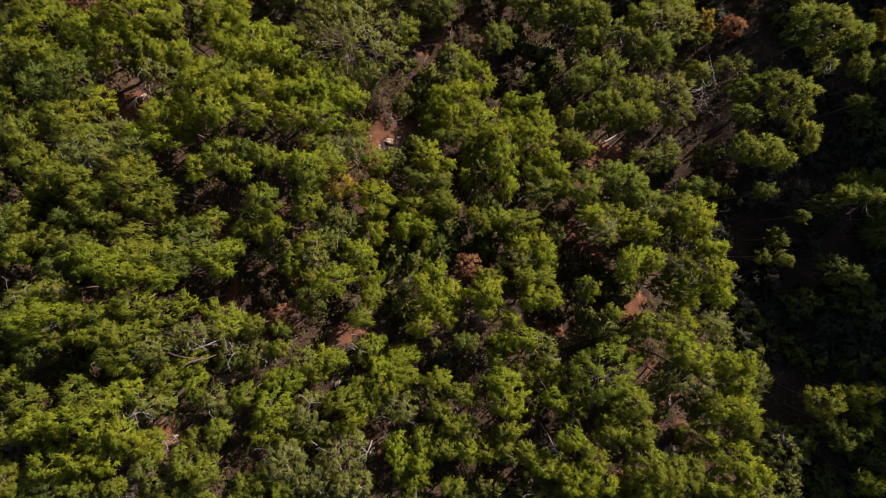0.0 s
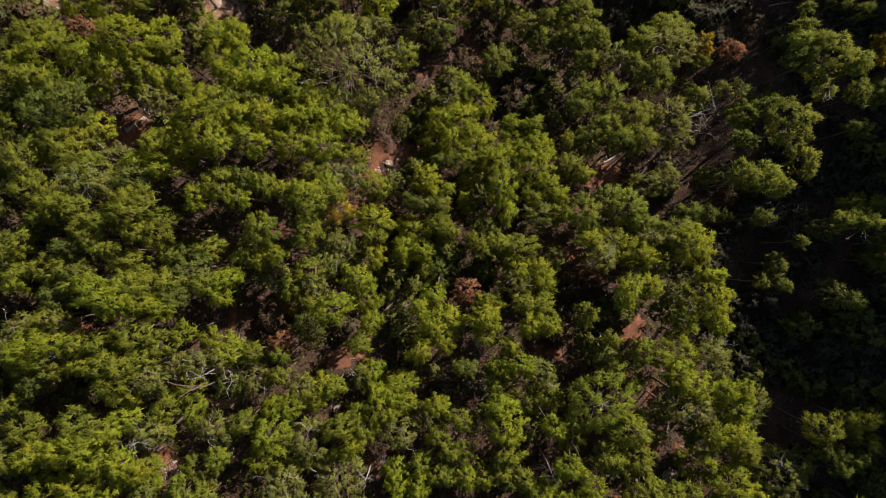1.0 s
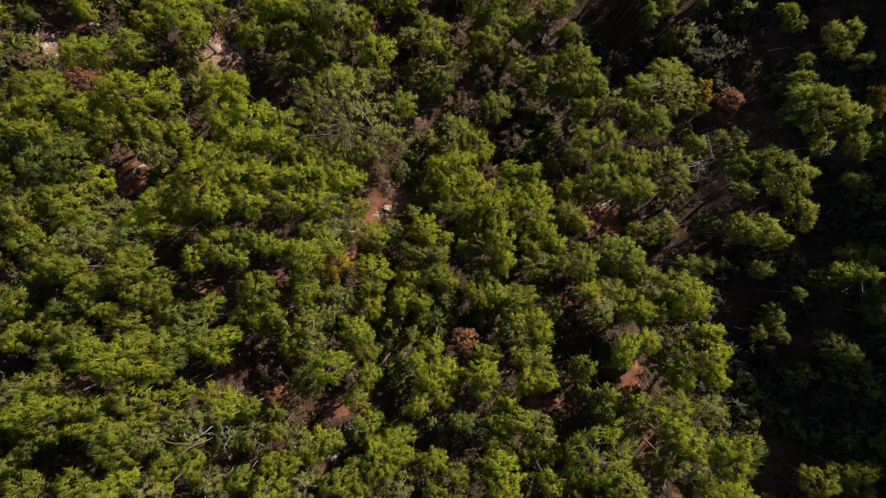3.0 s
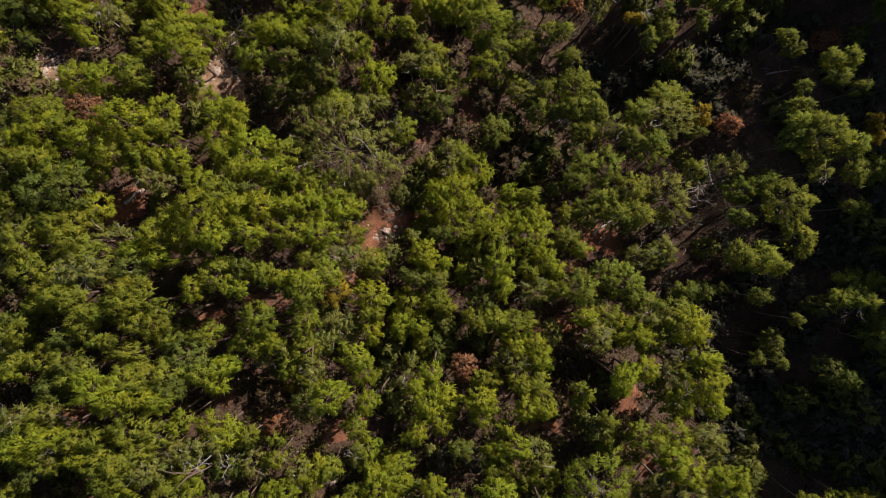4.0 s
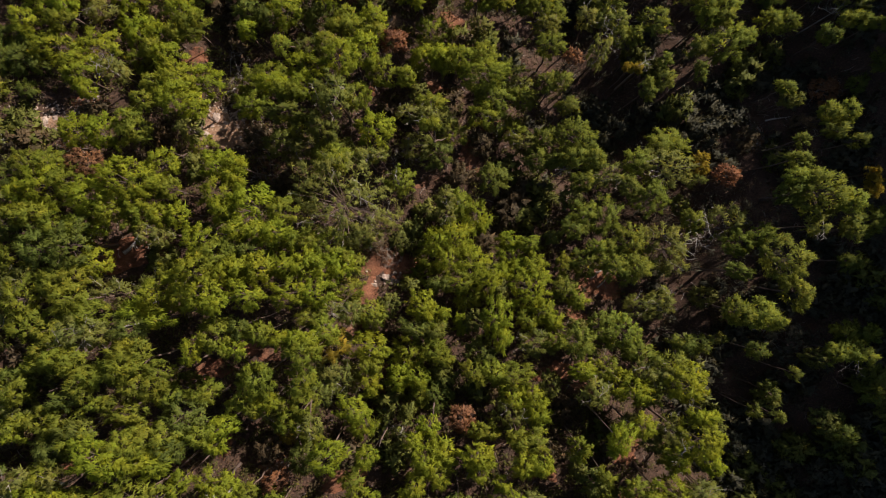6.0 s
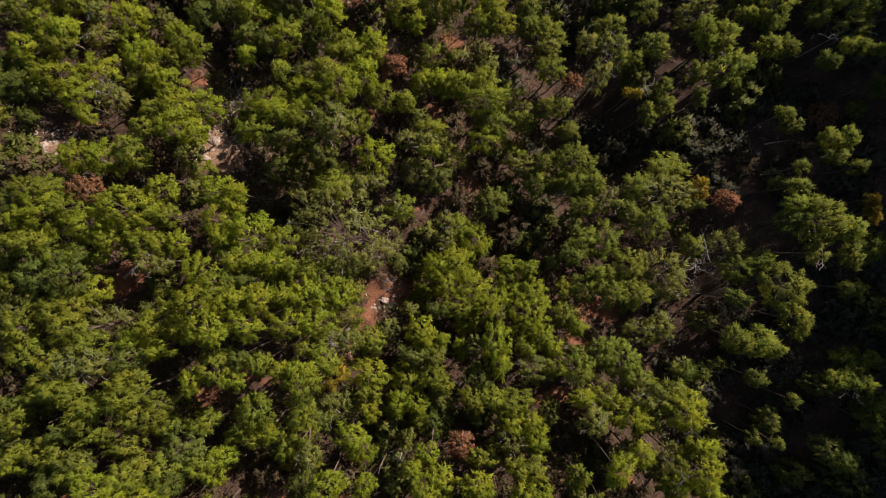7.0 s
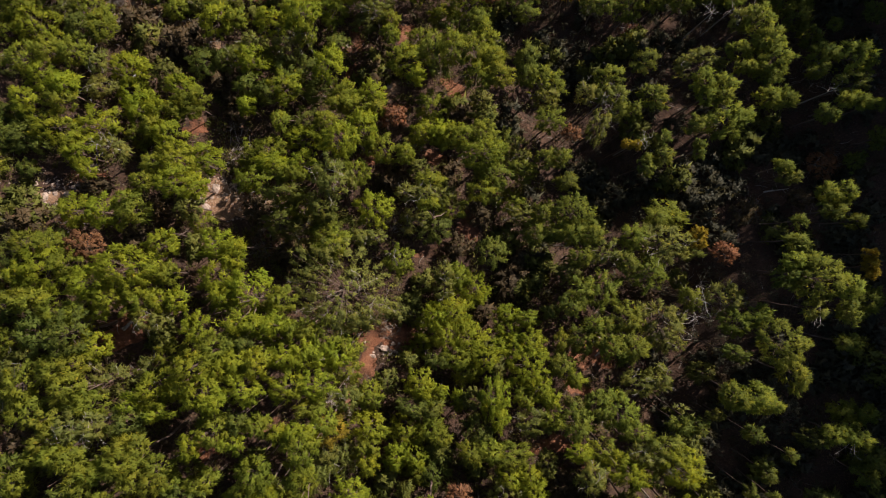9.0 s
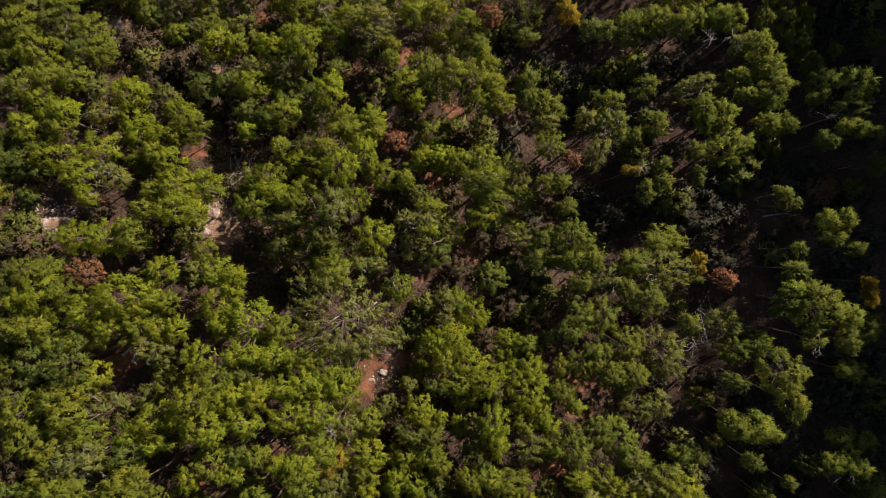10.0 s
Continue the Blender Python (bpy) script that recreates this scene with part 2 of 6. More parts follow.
    if form == "open":
        for _ in range(int(5 * radius) + 1):
            a, far = rng.uniform(0, 6.28), rng.uniform(0.3, 0.8)
            out = math.sqrt(rng.uniform(0.02, 0.8))
            start = Vector((math.cos(a) * radius * out, math.sin(a) * radius * out, -deep * 0.85 * out ** 2.4 - 0.02))
            turn = a + rng.normal() * 0.9
            way = Vector((math.cos(turn), math.sin(turn), rng.uniform(0.0, 0.3)))
            across = Vector((-way.y, way.x, 0)) * rng.normal() * 0.15
            path = (start - way * 0.2, start + way * far * 0.4 + across, start + way * far + across * 0.4)
            tube(verts, faces, path, (0.012, 0.009, 0.004), 3)
            for s in (0.3, 0.55, 0.8):
                p = path[1].lerp(path[2], s)
                q = p + (way + Vector((-way.y, way.x, 0)) * rng.choice((-1, 1))) * far * 0.24
                tube(verts, faces, (p, q), (0.007, 0.003), 3)
    dead = mesh_of("dead_twigs", verts, faces, DEADWOOD) if verts else None
    return leaf, wood, dead, deep, (v, f, lie)


def trunk_mesh(seed):
    """A trunk one metre high, to be stretched, with a slight bend and a flared foot."""
    rng = np.random.default_rng(seed)
    bend = rng.normal(size=(6, 2)) * 0.05
    bend[0] = bend[-1] = 0
    verts, faces = [], []
    path = [(bend[i][0] * 1.0, bend[i][1] * 1.0, -0.06 + 1.06 * i / 5) for i in range(6)]
    tube(verts, faces, path, (0.13, 0.085, 0.072, 0.06, 0.045, 0.02), 8)
    return mesh_of("trunk", verts, faces, BARK)


TINTS = {
    "b": ((0.176, 0.194, 0.017), "full", "bright lime-green pine with tufted needle crown"),
    "g": ((0.149, 0.162, 0.020), "full", "mid-green bushy pine with rounded needle crown"),
    "d": ((0.107, 0.121, 0.024), "full", "deep green dense pine with dark needles"),
    "o": ((0.146, 0.150, 0.036), "open", "dry olive-grey pine with bare twigs showing"),
    # s: the mid green toned down, part shade near the ravine put into it.
    "s": ((0.132, 0.148, 0.024), "full", "olive-green pine by the ravine, tint dulled for part shade"),
    "y": ((0.215, 0.160, 0.020), "full", "yellowing pine with straw-coloured needles"),
    # k: very low colour that carries the ravine's shade as well as the leaf.
    "k": ((0.056, 0.051, 0.033), "leafy", "grey-green broadleaf shrub with shade put into its colour"),
    "r": ((0.148, 0.066, 0.034), "leafy", "withered russet bush with dry leaves"),
    "n": ((0.068, 0.047, 0.026), "leafy", "brown half-dry bush under the pines"),
    "m": ((0.092, 0.094, 0.020), "leafy", "olive-green bush among the pines"),
}
PLANTED = []


def foliage_of(thing, foot, kind, x, y, top, rx, ry, rng):
    """One mass of foliage of a tree or bush, rx by ry about the spot x, y, with its upper face at height top."""
    colour, form, label = TINTS[kind]
    PLANTED.append((x, y, max(rx, ry), top))
    rx, ry = rx * 1.06, ry * 1.06
    radius = math.sqrt(rx * ry)
    size = min(RADII, key=lambda s: abs(math.log(s / radius)))
    which = (size, form, rng.randrange(4))
    if which not in CROWNS:
        CROWNS[which] = crown_mesh(size, form, 100 + len(CROWNS))
    leaf, wood, dead, deep, _ = CROWNS[which]
    up = min(max(radius / size, min(1.25 * radius / size, 0.45 * (top - foot.z) / (2.1 * deep))), max(0.4, top - foot.z) / (2.1 * deep))
    tone = rng.uniform(0.9, 1.1)
    tint = [c * tone * rng.uniform(0.96, 1.04) for c in colour]
    at = Matrix.Translation((x - foot.x, y - foot.y, top - foot.z)) @ Matrix.Diagonal((rx / size, ry / size, up, 1)) @ Matrix.Rotation(rng.uniform(0, 6.283), 4, "Z")
    part("crown", leaf, thing, at=at, colour=tint)
    tagged(part("branchwork", wood, thing, at=at), kind="stuff")
    if dead:
        tagged(part("dead_wood", dead, thing, "bare grey twigs", at=at), kind="stuff")
    return Vector((x - foot.x, y - foot.y, top - foot.z - 0.9 * deep * up))


def stem(name, thing, start, end, thick, which):
    if which not in TRUNKS:
        TRUNKS[which] = trunk_mesh(500 + which)
    way = end - start
    turn = Vector((0, 0, 1)).rotation_difference(way).to_matrix().to_4x4()
    part(name, TRUNKS[which], thing, at=Matrix.Translation(start) @ turn @ Matrix.Diagonal((thick, thick, way.length, 1)))


def pine(*boughs):
    """A pine: one trunk, and a mass of foliage on its own limb for each bough (kind, x, y, top, rx, ry)."""
    n = len(PLANTED)
    rng = random.Random(n)
    share = [b[4] * b[5] for b in boughs]
    x = sum(b[1] * s for b, s in zip(boughs, share)) / sum(share)
    y = sum(b[2] * s for b, s in zip(boughs, share)) / sum(share)
    foot = Vector((x, y, float(terrain(x, y))))
    high = max(b[3] for b in boughs) - foot.z
    young = len(boughs) == 1 and (high < 4.5 or share[0] < 0.6)
    thing = new("young_pine" if young else "pine_tree")
    thing.location = foot
    tagged(thing, TINTS[boughs[0][0]][2], "pine tree", "young pines of the wood" if young else "trees of the wood")
    thick = 0.42 + 0.4 * math.sqrt(sum(share))
    tips = [foliage_of(thing, foot, *b, rng) for b in boughs]
    crown = Vector((0, 0, max(0.3, max(t.z for t in tips))))
    stem("trunk", thing, Vector(), crown if len(tips) > 1 else Vector((tips[0].x, tips[0].y, max(0.3, tips[0].z))), thick, n % 4)
    if len(tips) > 1:
        for k, tip in enumerate(tips):
            stem("limb", thing, crown * rng.uniform(0.55, 0.75), Vector((tip.x, tip.y, max(tip.z, 0.3))), thick * 0.5, (n + k) % 4)


def shrub(kind, x, y, top, rx, ry):
    n = len(PLANTED)
    rng = random.Random(n)
    foot = Vector((x, y, float(terrain(x, y))))
    thing = tagged(new("shrub"), TINTS[kind][2], "shrub", "shrubs of the wood")
    thing.location = foot
    tip = foliage_of(thing, foot, kind, x, y, max(top, foot.z + 0.45), rx, ry, rng)
    stem("stem", thing, Vector(), Vector((0, 0, max(0.25, tip.z))), 0.3 + 0.2 * rx, n % 4)


pine(("o", -6.02, 13.35, 11.12, 3.68, 2.11), ("g", -6.94, 10.55, 10.51, 1.18, 0.97), ("g", -8.05, 11.04, 11.06, 0.50, 0.48))
pine(("g", 9.86, -7.96, 11.12, 2.25, 1.77), ("g", 11.69, -9.37, 11.42, 1.15, 0.81))
pine(("o", 23.38, -13.62, 7.06, 2.06, 1.75))
pine(("o", 16.81, 16.84, 4.13, 1.89, 1.64), ("s", 15.72, 14.60, 4.23, 0.90, 1.31), ("s", 14.56, 17.26, 3.98, 0.91, 0.74), ("s", 16.62, 18.76, 2.83, 0.76, 0.59))
pine(("o", 16.56, 10.74, 5.56, 1.74, 1.74))
pine(("o", -6.73, -12.80, 9.94, 1.97, 1.27), ("o", -7.78, -14.45, 10.30, 0.63, 0.63), ("o", -6.08, -14.56, 10.63, 0.62, 0.48))
pine(("b", -19.55, 14.67, 11.29, 1.87, 1.22), ("b", -20.65, 13.08, 10.47, 0.90, 0.97), ("b", -19.20, 13.45, 10.39, 0.84, 0.63), ("g", -18.35, 14.34, 9.62, 0.60, 0.60))
pine(("b", -29.59, 31.98, 5.12, 1.76, 1.28), ("g", -30.62, 33.50, 5.49, 1.03, 1.27), ("d", -28.69, 34.19, 4.60, 1.15, 0.81), ("g", -31.96, 31.83, 4.57, 0.96, 0.88))
pine(("o", 19.71, 30.56, 3.44, 1.92, 1.17), ("s", 19.47, 28.64, 4.66, 0.73, 0.73))
pine(("b", -11.77, 13.18, 10.24, 1.82, 1.19), ("g", -9.72, 12.89, 11.00, 0.82, 0.96), ("b", -13.82, 13.03, 9.63, 0.71, 0.78), ("b", -11.83, 11.52, 12.55, 0.63, 0.52), ("b", -10.79, 11.52, 12.55, 0.63, 0.52))
pine(("s", 25.66, 14.59, 8.56, 1.61, 1.32), ("d", 24.04, 14.74, 7.52, 0.98, 0.57), ("s", 27.53, 14.12, 8.41, 0.66, 0.66), ("s", 24.13, 15.72, 7.87, 0.71, 0.52), ("s", 25.30, 15.72, 7.87, 0.71, 0.52))
pine(("b", 6.58, 7.83, 5.45, 1.67, 1.11), ("b", 6.92, 9.28, 4.21, 0.90, 0.98), ("b", 7.59, 6.08, 5.22, 0.88, 0.96), ("b", 5.86, 8.88, 3.84, 0.69, 0.58))
pine(("s", 23.33, 10.03, 8.66, 1.68, 1.10), ("s", 22.67, 11.79, 6.43, 0.85, 0.62))
pine(("o", 21.07, 12.91, 5.23, 1.52, 1.20), ("s", 21.35, 11.27, 6.00, 0.94, 0.86))
pine(("s", 10.16, 19.05, 4.20, 1.64, 1.07), ("s", 9.95, 17.73, 3.92, 0.99, 0.66), ("s", 9.02, 17.55, 3.13, 0.94, 0.67))
pine(("g", -25.93, 33.58, 4.46, 1.30, 1.30), ("d", -25.98, 31.83, 5.46, 1.03, 0.87), ("g", -24.80, 32.06, 5.11, 1.04, 0.68), ("o", -27.84, 33.31, 3.90, 0.91, 0.87), ("o", -27.38, 34.43, 4.03, 0.88, 0.63))
pine(("g", 3.21, 23.26, 5.82, 1.65, 1.02), ("s", 3.85, 22.08, 4.18, 1.39, 0.82), ("g", 3.10, 24.59, 4.92, 0.90, 0.89), ("d", 5.21, 24.53, 0.63, 1.15, 0.99))
pine(("g", 1.85, 35.31, 3.17, 1.43, 1.18))
pine(("s", 13.21, 4.76, 5.89, 1.18, 1.42), ("s", 11.66, 5.05, 5.81, 0.87, 1.02), ("s", 14.13, 3.46, 6.66, 0.93, 0.69))
pine(("d", -23.15, 10.48, 11.18, 1.16, 1.43), ("b", -22.38, 9.51, 9.43, 1.00, 1.00), ("g", -24.29, 11.80, 10.14, 0.71, 0.56), ("g", -23.12, 11.80, 10.14, 0.71, 0.56), ("b", -22.24, 11.68, 9.23, 0.72, 0.50))
pine(("b", 16.89, -1.41, 10.52, 1.39, 1.18), ("o", 15.44, -1.04, 9.18, 1.22, 0.72), ("b", 15.64, -2.80, 9.62, 0.71, 0.71), ("b", 16.70, 0.12, 9.83, 0.48, 0.35))
pine(("s", 14.46, 35.42, 2.60, 1.36, 1.19), ("s", 16.11, 35.98, 2.97, 1.01, 0.93))
pine(("b", 17.75, -13.37, 6.91, 1.61, 1.00), ("b", 18.73, -13.57, 9.40, 1.22, 1.07))
pine(("b", 1.06, 11.39, 3.72, 1.33, 1.16), ("b", -0.22, 9.98, 3.32, 1.09, 1.09), ("b", 0.82, 9.64, 4.07, 0.99, 1.15), ("b", -0.10, 11.28, 4.06, 0.99, 0.91))
pine(("s", 12.41, 13.14, 3.82, 1.32, 1.16), ("s", 10.82, 13.20, 4.24, 1.07, 0.82))
pine(("o", -7.05, 20.72, 8.88, 1.24, 1.24))
pine(("s", 8.00, 29.48, 1.97, 1.47, 1.04), ("o", 8.21, 28.09, 2.37, 1.03, 0.77), ("d", 6.83, 30.38, 0.87, 0.71, 0.84))
pine(("b", -25.94, 14.56, 9.02, 1.45, 1.01), ("g", -26.31, 16.11, 7.99, 0.94, 0.82), ("g", -24.51, 14.81, 9.10, 0.87, 0.87), ("d", -26.41, 16.34, 6.81, 0.84, 0.77))
pine(("o", -5.04, 35.56, 3.50, 1.58, 0.92), ("g", -6.79, 35.60, 3.54, 1.17, 0.75), ("o", -5.12, 34.22, 3.31, 1.17, 0.67), ("o", -6.61, 37.44, 1.46, 1.15, 0.91), ("o", -5.08, 37.02, 2.19, 1.07, 0.96))
pine(("o", -8.41, -10.22, 10.81, 1.24, 1.17))
pine(("s", 18.15, 18.98, 1.37, 1.49, 0.96))
pine(("s", 21.06, 25.78, 4.90, 1.37, 1.05), ("s", 22.06, 26.22, 4.84, 0.73, 0.48))
pine(("b", -10.38, 24.25, 3.48, 1.42, 1.00))
pine(("d", -25.54, 10.35, 10.10, 1.26, 1.12), ("g", -27.97, 9.87, 8.53, 1.15, 0.84))
pine(("b", 2.87, 13.34, 2.33, 1.03, 1.37), ("g", 1.56, 14.12, 2.84, 0.76, 0.76))
pine(("b", -24.20, 24.65, 6.08, 1.37, 1.02), ("b", -26.30, 24.10, 7.66, 1.43, 0.98))
pine(("b", -23.27, 29.22, 4.40, 1.31, 1.06), ("b", -23.20, 27.61, 3.59, 1.33, 1.00), ("o", -24.86, 29.35, 5.27, 0.68, 0.80))
pine(("b", -4.74, 3.77, 6.73, 1.46, 0.92), ("g", -4.84, 2.52, 7.15, 0.38, 0.38), ("g", -4.21, 2.52, 7.15, 0.38, 0.38))
pine(("g", -2.52, 30.43, 3.43, 1.34, 1.00))
pine(("s", 30.30, 30.72, 4.89, 1.37, 0.97), ("d", 28.65, 31.25, 3.85, 0.91, 0.70))
pine(("b", 2.40, 9.48, 4.50, 1.14, 1.14), ("g", 1.75, 8.18, 4.79, 1.21, 0.81), ("b", 3.74, 8.20, 5.14, 0.96, 0.80))
pine(("b", 16.27, 1.81, 9.48, 1.29, 1.00), ("s", 15.56, 2.74, 8.25, 1.18, 0.89), ("o", 14.94, 2.38, 7.86, 0.59, 0.52), ("d", 14.94, 0.56, 6.47, 0.93, 0.73))
pine(("b", -16.68, 22.18, 6.08, 1.33, 0.94), ("b", -18.11, 22.18, 7.52, 1.28, 0.90))
pine(("g", 12.58, -13.26, 11.10, 0.96, 1.30), ("g", 12.35, -11.41, 10.31, 1.05, 0.84), ("g", 13.83, -13.94, 11.10, 0.89, 0.95), ("g", 12.68, -15.46, 8.32, 1.14, 0.86))
pine(("b", -2.13, 3.15, 5.41, 1.03, 1.19), ("b", -2.71, 1.56, 6.60, 0.82, 0.69))
pine(("b", -14.60, 14.31, 8.90, 1.31, 0.94), ("b", -15.17, 16.14, 7.53, 1.13, 0.90), ("b", -13.61, 15.21, 8.39, 0.55, 0.58))
pine(("b", -6.88, 23.61, 8.12, 1.19, 1.04), ("b", -5.46, 24.79, 5.71, 0.87, 1.26))
pine(("o", 14.99, 6.59, 4.63, 1.38, 0.89), ("o", 16.42, 6.93, 4.71, 0.97, 0.97))
pine(("s", 24.34, 30.44, 5.24, 1.36, 0.88), ("s", 23.62, 31.92, 5.33, 0.88, 0.80), ("d", 23.83, 29.43, 4.76, 0.81, 0.57))
pine(("o", -9.90, -12.92, 11.10, 1.43, 0.82), ("g", -9.14, -11.72, 9.32, 0.97, 0.90))
pine(("g", 5.11, 1.87, 6.79, 1.38, 0.85), ("g", 3.92, 2.08, 6.98, 0.81, 0.76), ("b", 5.27, 0.38, 6.71, 0.86, 0.69))
pine(("b", 3.94, 5.90, 7.42, 0.91, 1.28))
pine(("b", -19.38, 24.12, 5.94, 1.34, 0.86), ("g", -20.59, 24.66, 5.46, 0.72, 0.79))
pine(("b", -25.05, 22.64, 6.89, 1.07, 1.07), ("b", -24.34, 21.32, 7.11, 0.65, 0.53))
pine(("s", -0.33, 30.50, 4.16, 0.82, 1.40), ("g", 0.79, 30.53, 5.98, 1.02, 0.94), ("g", -1.33, 32.31, 1.74, 1.15, 1.12))
pine(("b", -4.62, 18.98, 6.80, 1.23, 0.92))
pine(("b", -25.00, 18.43, 7.34, 1.14, 0.98), ("b", -23.12, 18.43, 7.34, 1.14, 0.98))
pine(("g", -26.13, 7.13, 10.40, 0.94, 1.18), ("g", -25.85, 5.46, 10.48, 0.87, 0.83), ("o", -27.63, 7.94, 8.89, 1.14, 0.99))
pine(("d", 3.97, 15.92, 3.12, 1.01, 1.09))
pine(("b", -16.83, 33.02, 3.97, 1.11, 0.99), ("g", -15.38, 33.21, 3.96, 0.58, 0.49), ("g", -17.32, 34.76, 2.11, 1.15, 1.00))
pine(("g", -29.59, 29.39, 6.22, 1.17, 0.94), ("o", -31.62, 29.15, 5.25, 1.07, 0.76))
pine(("b", -4.59, -6.70, 8.01, 1.04, 1.04), ("b", -3.89, -8.16, 10.27, 0.84, 1.12), ("o", -5.25, -6.75, 8.53, 0.59, 0.51), ("b", -4.07, -7.53, 9.56, 0.56, 0.50))
pine(("s", 13.86, 11.21, 5.22, 1.04, 1.04))
pine(("o", -20.96, 7.50, 9.87, 1.27, 0.85), ("g", -22.62, 7.34, 11.67, 0.94, 0.74), ("g", -20.89, 6.48, 12.16, 0.93, 0.66), ("o", -19.13, 7.86, 8.22, 0.88, 0.78))
pine(("o", -20.89, 5.41, 13.62, 1.14, 0.95), ("o", -19.89, 5.37, 13.20, 0.77, 0.64), ("g", -21.58, 4.17, 14.14, 0.52, 0.43), ("g", -20.72, 4.17, 14.14, 0.52, 0.43))
pine(("o", -2.78, -10.22, 9.40, 1.07, 1.00))
pine(("b", -22.23, -3.80, 15.53, 1.13, 0.95), ("g", -21.91, -2.28, 14.65, 0.86, 0.52), ("b", -21.10, -3.43, 15.20, 0.72, 0.45), ("o", -21.47, -4.40, 14.68, 0.61, 0.52))
pine(("b", 3.99, -9.49, 11.22, 1.09, 0.95), ("b", 3.65, -8.23, 10.58, 0.97, 0.62))
pine(("b", -18.98, 27.65, 5.09, 1.28, 0.80), ("g", -18.42, 26.81, 5.12, 0.54, 0.48))
pine(("b", -11.42, 28.09, 4.48, 1.14, 0.90), ("d", -12.63, 27.50, 4.49, 0.81, 0.57), ("d", -11.85, 29.47, 3.28, 0.88, 0.79))
pine(("b", -21.96, -11.97, 14.24, 1.18, 0.87), ("b", -20.44, -11.51, 14.22, 0.93, 0.56), ("g", -21.12, -13.07, 12.42, 0.79, 0.59))
pine(("s", 10.62, 9.87, 4.81, 0.97, 1.05), ("g", 9.28, 9.46, 4.51, 0.61, 0.73), ("s", 11.57, 10.80, 4.96, 0.50, 0.48), ("s", 11.89, 9.71, 5.29, 0.56, 0.40))
pine(("b", -27.86, 27.82, 6.31, 1.09, 0.93))
pine(("b", -8.29, 29.66, 4.89, 0.97, 1.05), ("d", -9.18, 27.94, 2.83, 1.15, 0.86))
pine(("b", -10.06, 32.91, 6.08, 0.86, 1.17), ("g", -9.79, 31.96, 4.73, 0.57, 0.81), ("g", -8.43, 34.62, 2.18, 1.15, 0.91), ("g", -11.27, 34.22, 3.15, 1.15, 0.83))
pine(("d", 25.73, 35.68, 3.48, 1.00, 1.00), ("d", 24.36, 35.89, 3.52, 0.58, 0.63))
pine(("b", -22.08, 13.73, 10.67, 1.04, 0.97), ("g", -23.43, 12.83, 7.85, 0.89, 0.64))
pine(("o", 6.87, 4.05, 6.29, 1.17, 0.86), ("g", 6.52, 5.45, 5.42, 0.64, 0.56))
pine(("b", -18.10, -0.85, 16.14, 1.22, 0.81), ("g", -16.77, -0.30, 14.09, 0.84, 0.81), ("b", -17.22, -1.03, 15.72, 0.65, 0.71), ("g", -17.05, -0.20, 15.36, 0.84, 0.51))
pine(("b", -16.65, 7.70, 12.95, 1.10, 0.90), ("b", -15.82, 7.32, 11.46, 0.94, 0.61), ("b", -17.72, 6.83, 12.53, 0.65, 0.46), ("g", -17.44, 8.84, 8.93, 0.87, 0.76))
pine(("g", -4.06, 23.46, 5.19, 1.12, 0.88))
pine(("s", 9.71, 4.24, 7.06, 1.07, 0.92), ("g", 8.32, 4.15, 6.38, 0.62, 0.47))
pine(("g", -12.85, 5.36, 13.37, 0.89, 1.08), ("b", -14.04, 4.76, 13.55, 0.54, 0.63), ("b", -11.99, 4.77, 12.93, 0.58, 0.58))
pine(("d", -14.87, 0.55, 12.79, 1.23, 0.78), ("g", -15.39, -0.30, 14.09, 0.84, 0.81), ("g", -14.05, 1.64, 11.61, 0.81, 0.67))
pine(("d", 3.11, 3.36, 6.08, 0.94, 1.02), ("g", 2.58, 2.08, 6.98, 0.81, 0.76))
pine(("b", -10.37, -9.35, 12.19, 1.19, 0.79), ("b", -10.29, -7.91, 11.35, 0.64, 0.54))
pine(("b", 15.16, -4.83, 10.23, 1.12, 0.84), ("b", 14.66, -6.14, 11.06, 0.82, 0.68), ("g", 13.83, -5.08, 10.44, 0.63, 0.49))
pine(("b", 18.44, -8.29, 10.60, 1.04, 0.90), ("b", 18.31, -9.78, 10.82, 0.81, 0.69), ("b", 18.35, -6.99, 11.20, 0.61, 0.58))
pine(("b", -13.83, 9.18, 14.22, 1.24, 0.74), ("b", -13.18, 7.90, 14.70, 1.04, 0.73), ("g", -12.87, 10.04, 13.26, 1.02, 0.64), ("b", -12.26, 9.18, 13.51, 0.76, 0.76))
pine(("g", -6.19, 7.79, 7.92, 1.12, 0.82), ("o", -6.72, 6.43, 9.60, 0.68, 0.64), ("o", -5.61, 6.43, 9.60, 0.68, 0.64))
pine(("o", 6.61, 18.85, 2.57, 1.19, 0.77), ("s", 7.96, 19.03, 3.38, 0.84, 0.84), ("s", 7.47, 17.55, 3.13, 0.94, 0.67), ("g", 5.70, 20.16, 1.21, 1.02, 0.89))
pine(("b", -12.40, 32.64, 4.98, 1.13, 0.80))
pine(("g", 25.14, -10.21, 8.68, 1.02, 0.88))
pine(("b", -17.61, 20.30, 9.07, 1.23, 0.72), ("b", -17.01, 20.30, 7.04, 0.92, 0.69))
pine(("o", -11.54, 31.03, 4.24, 0.90, 0.98), ("d", -10.19, 29.73, 2.25, 1.15, 1.13), ("g", -12.84, 30.86, 2.58, 0.80, 0.75))
pine(("o", 12.61, 16.10, 3.93, 1.07, 0.83))
pine(("o", 12.08, 25.64, 3.43, 0.75, 1.17))
pine(("b", 15.34, -6.76, 11.37, 1.08, 0.81), ("o", 14.44, -8.04, 10.85, 0.96, 0.76), ("o", 16.02, -8.04, 10.85, 0.96, 0.76))
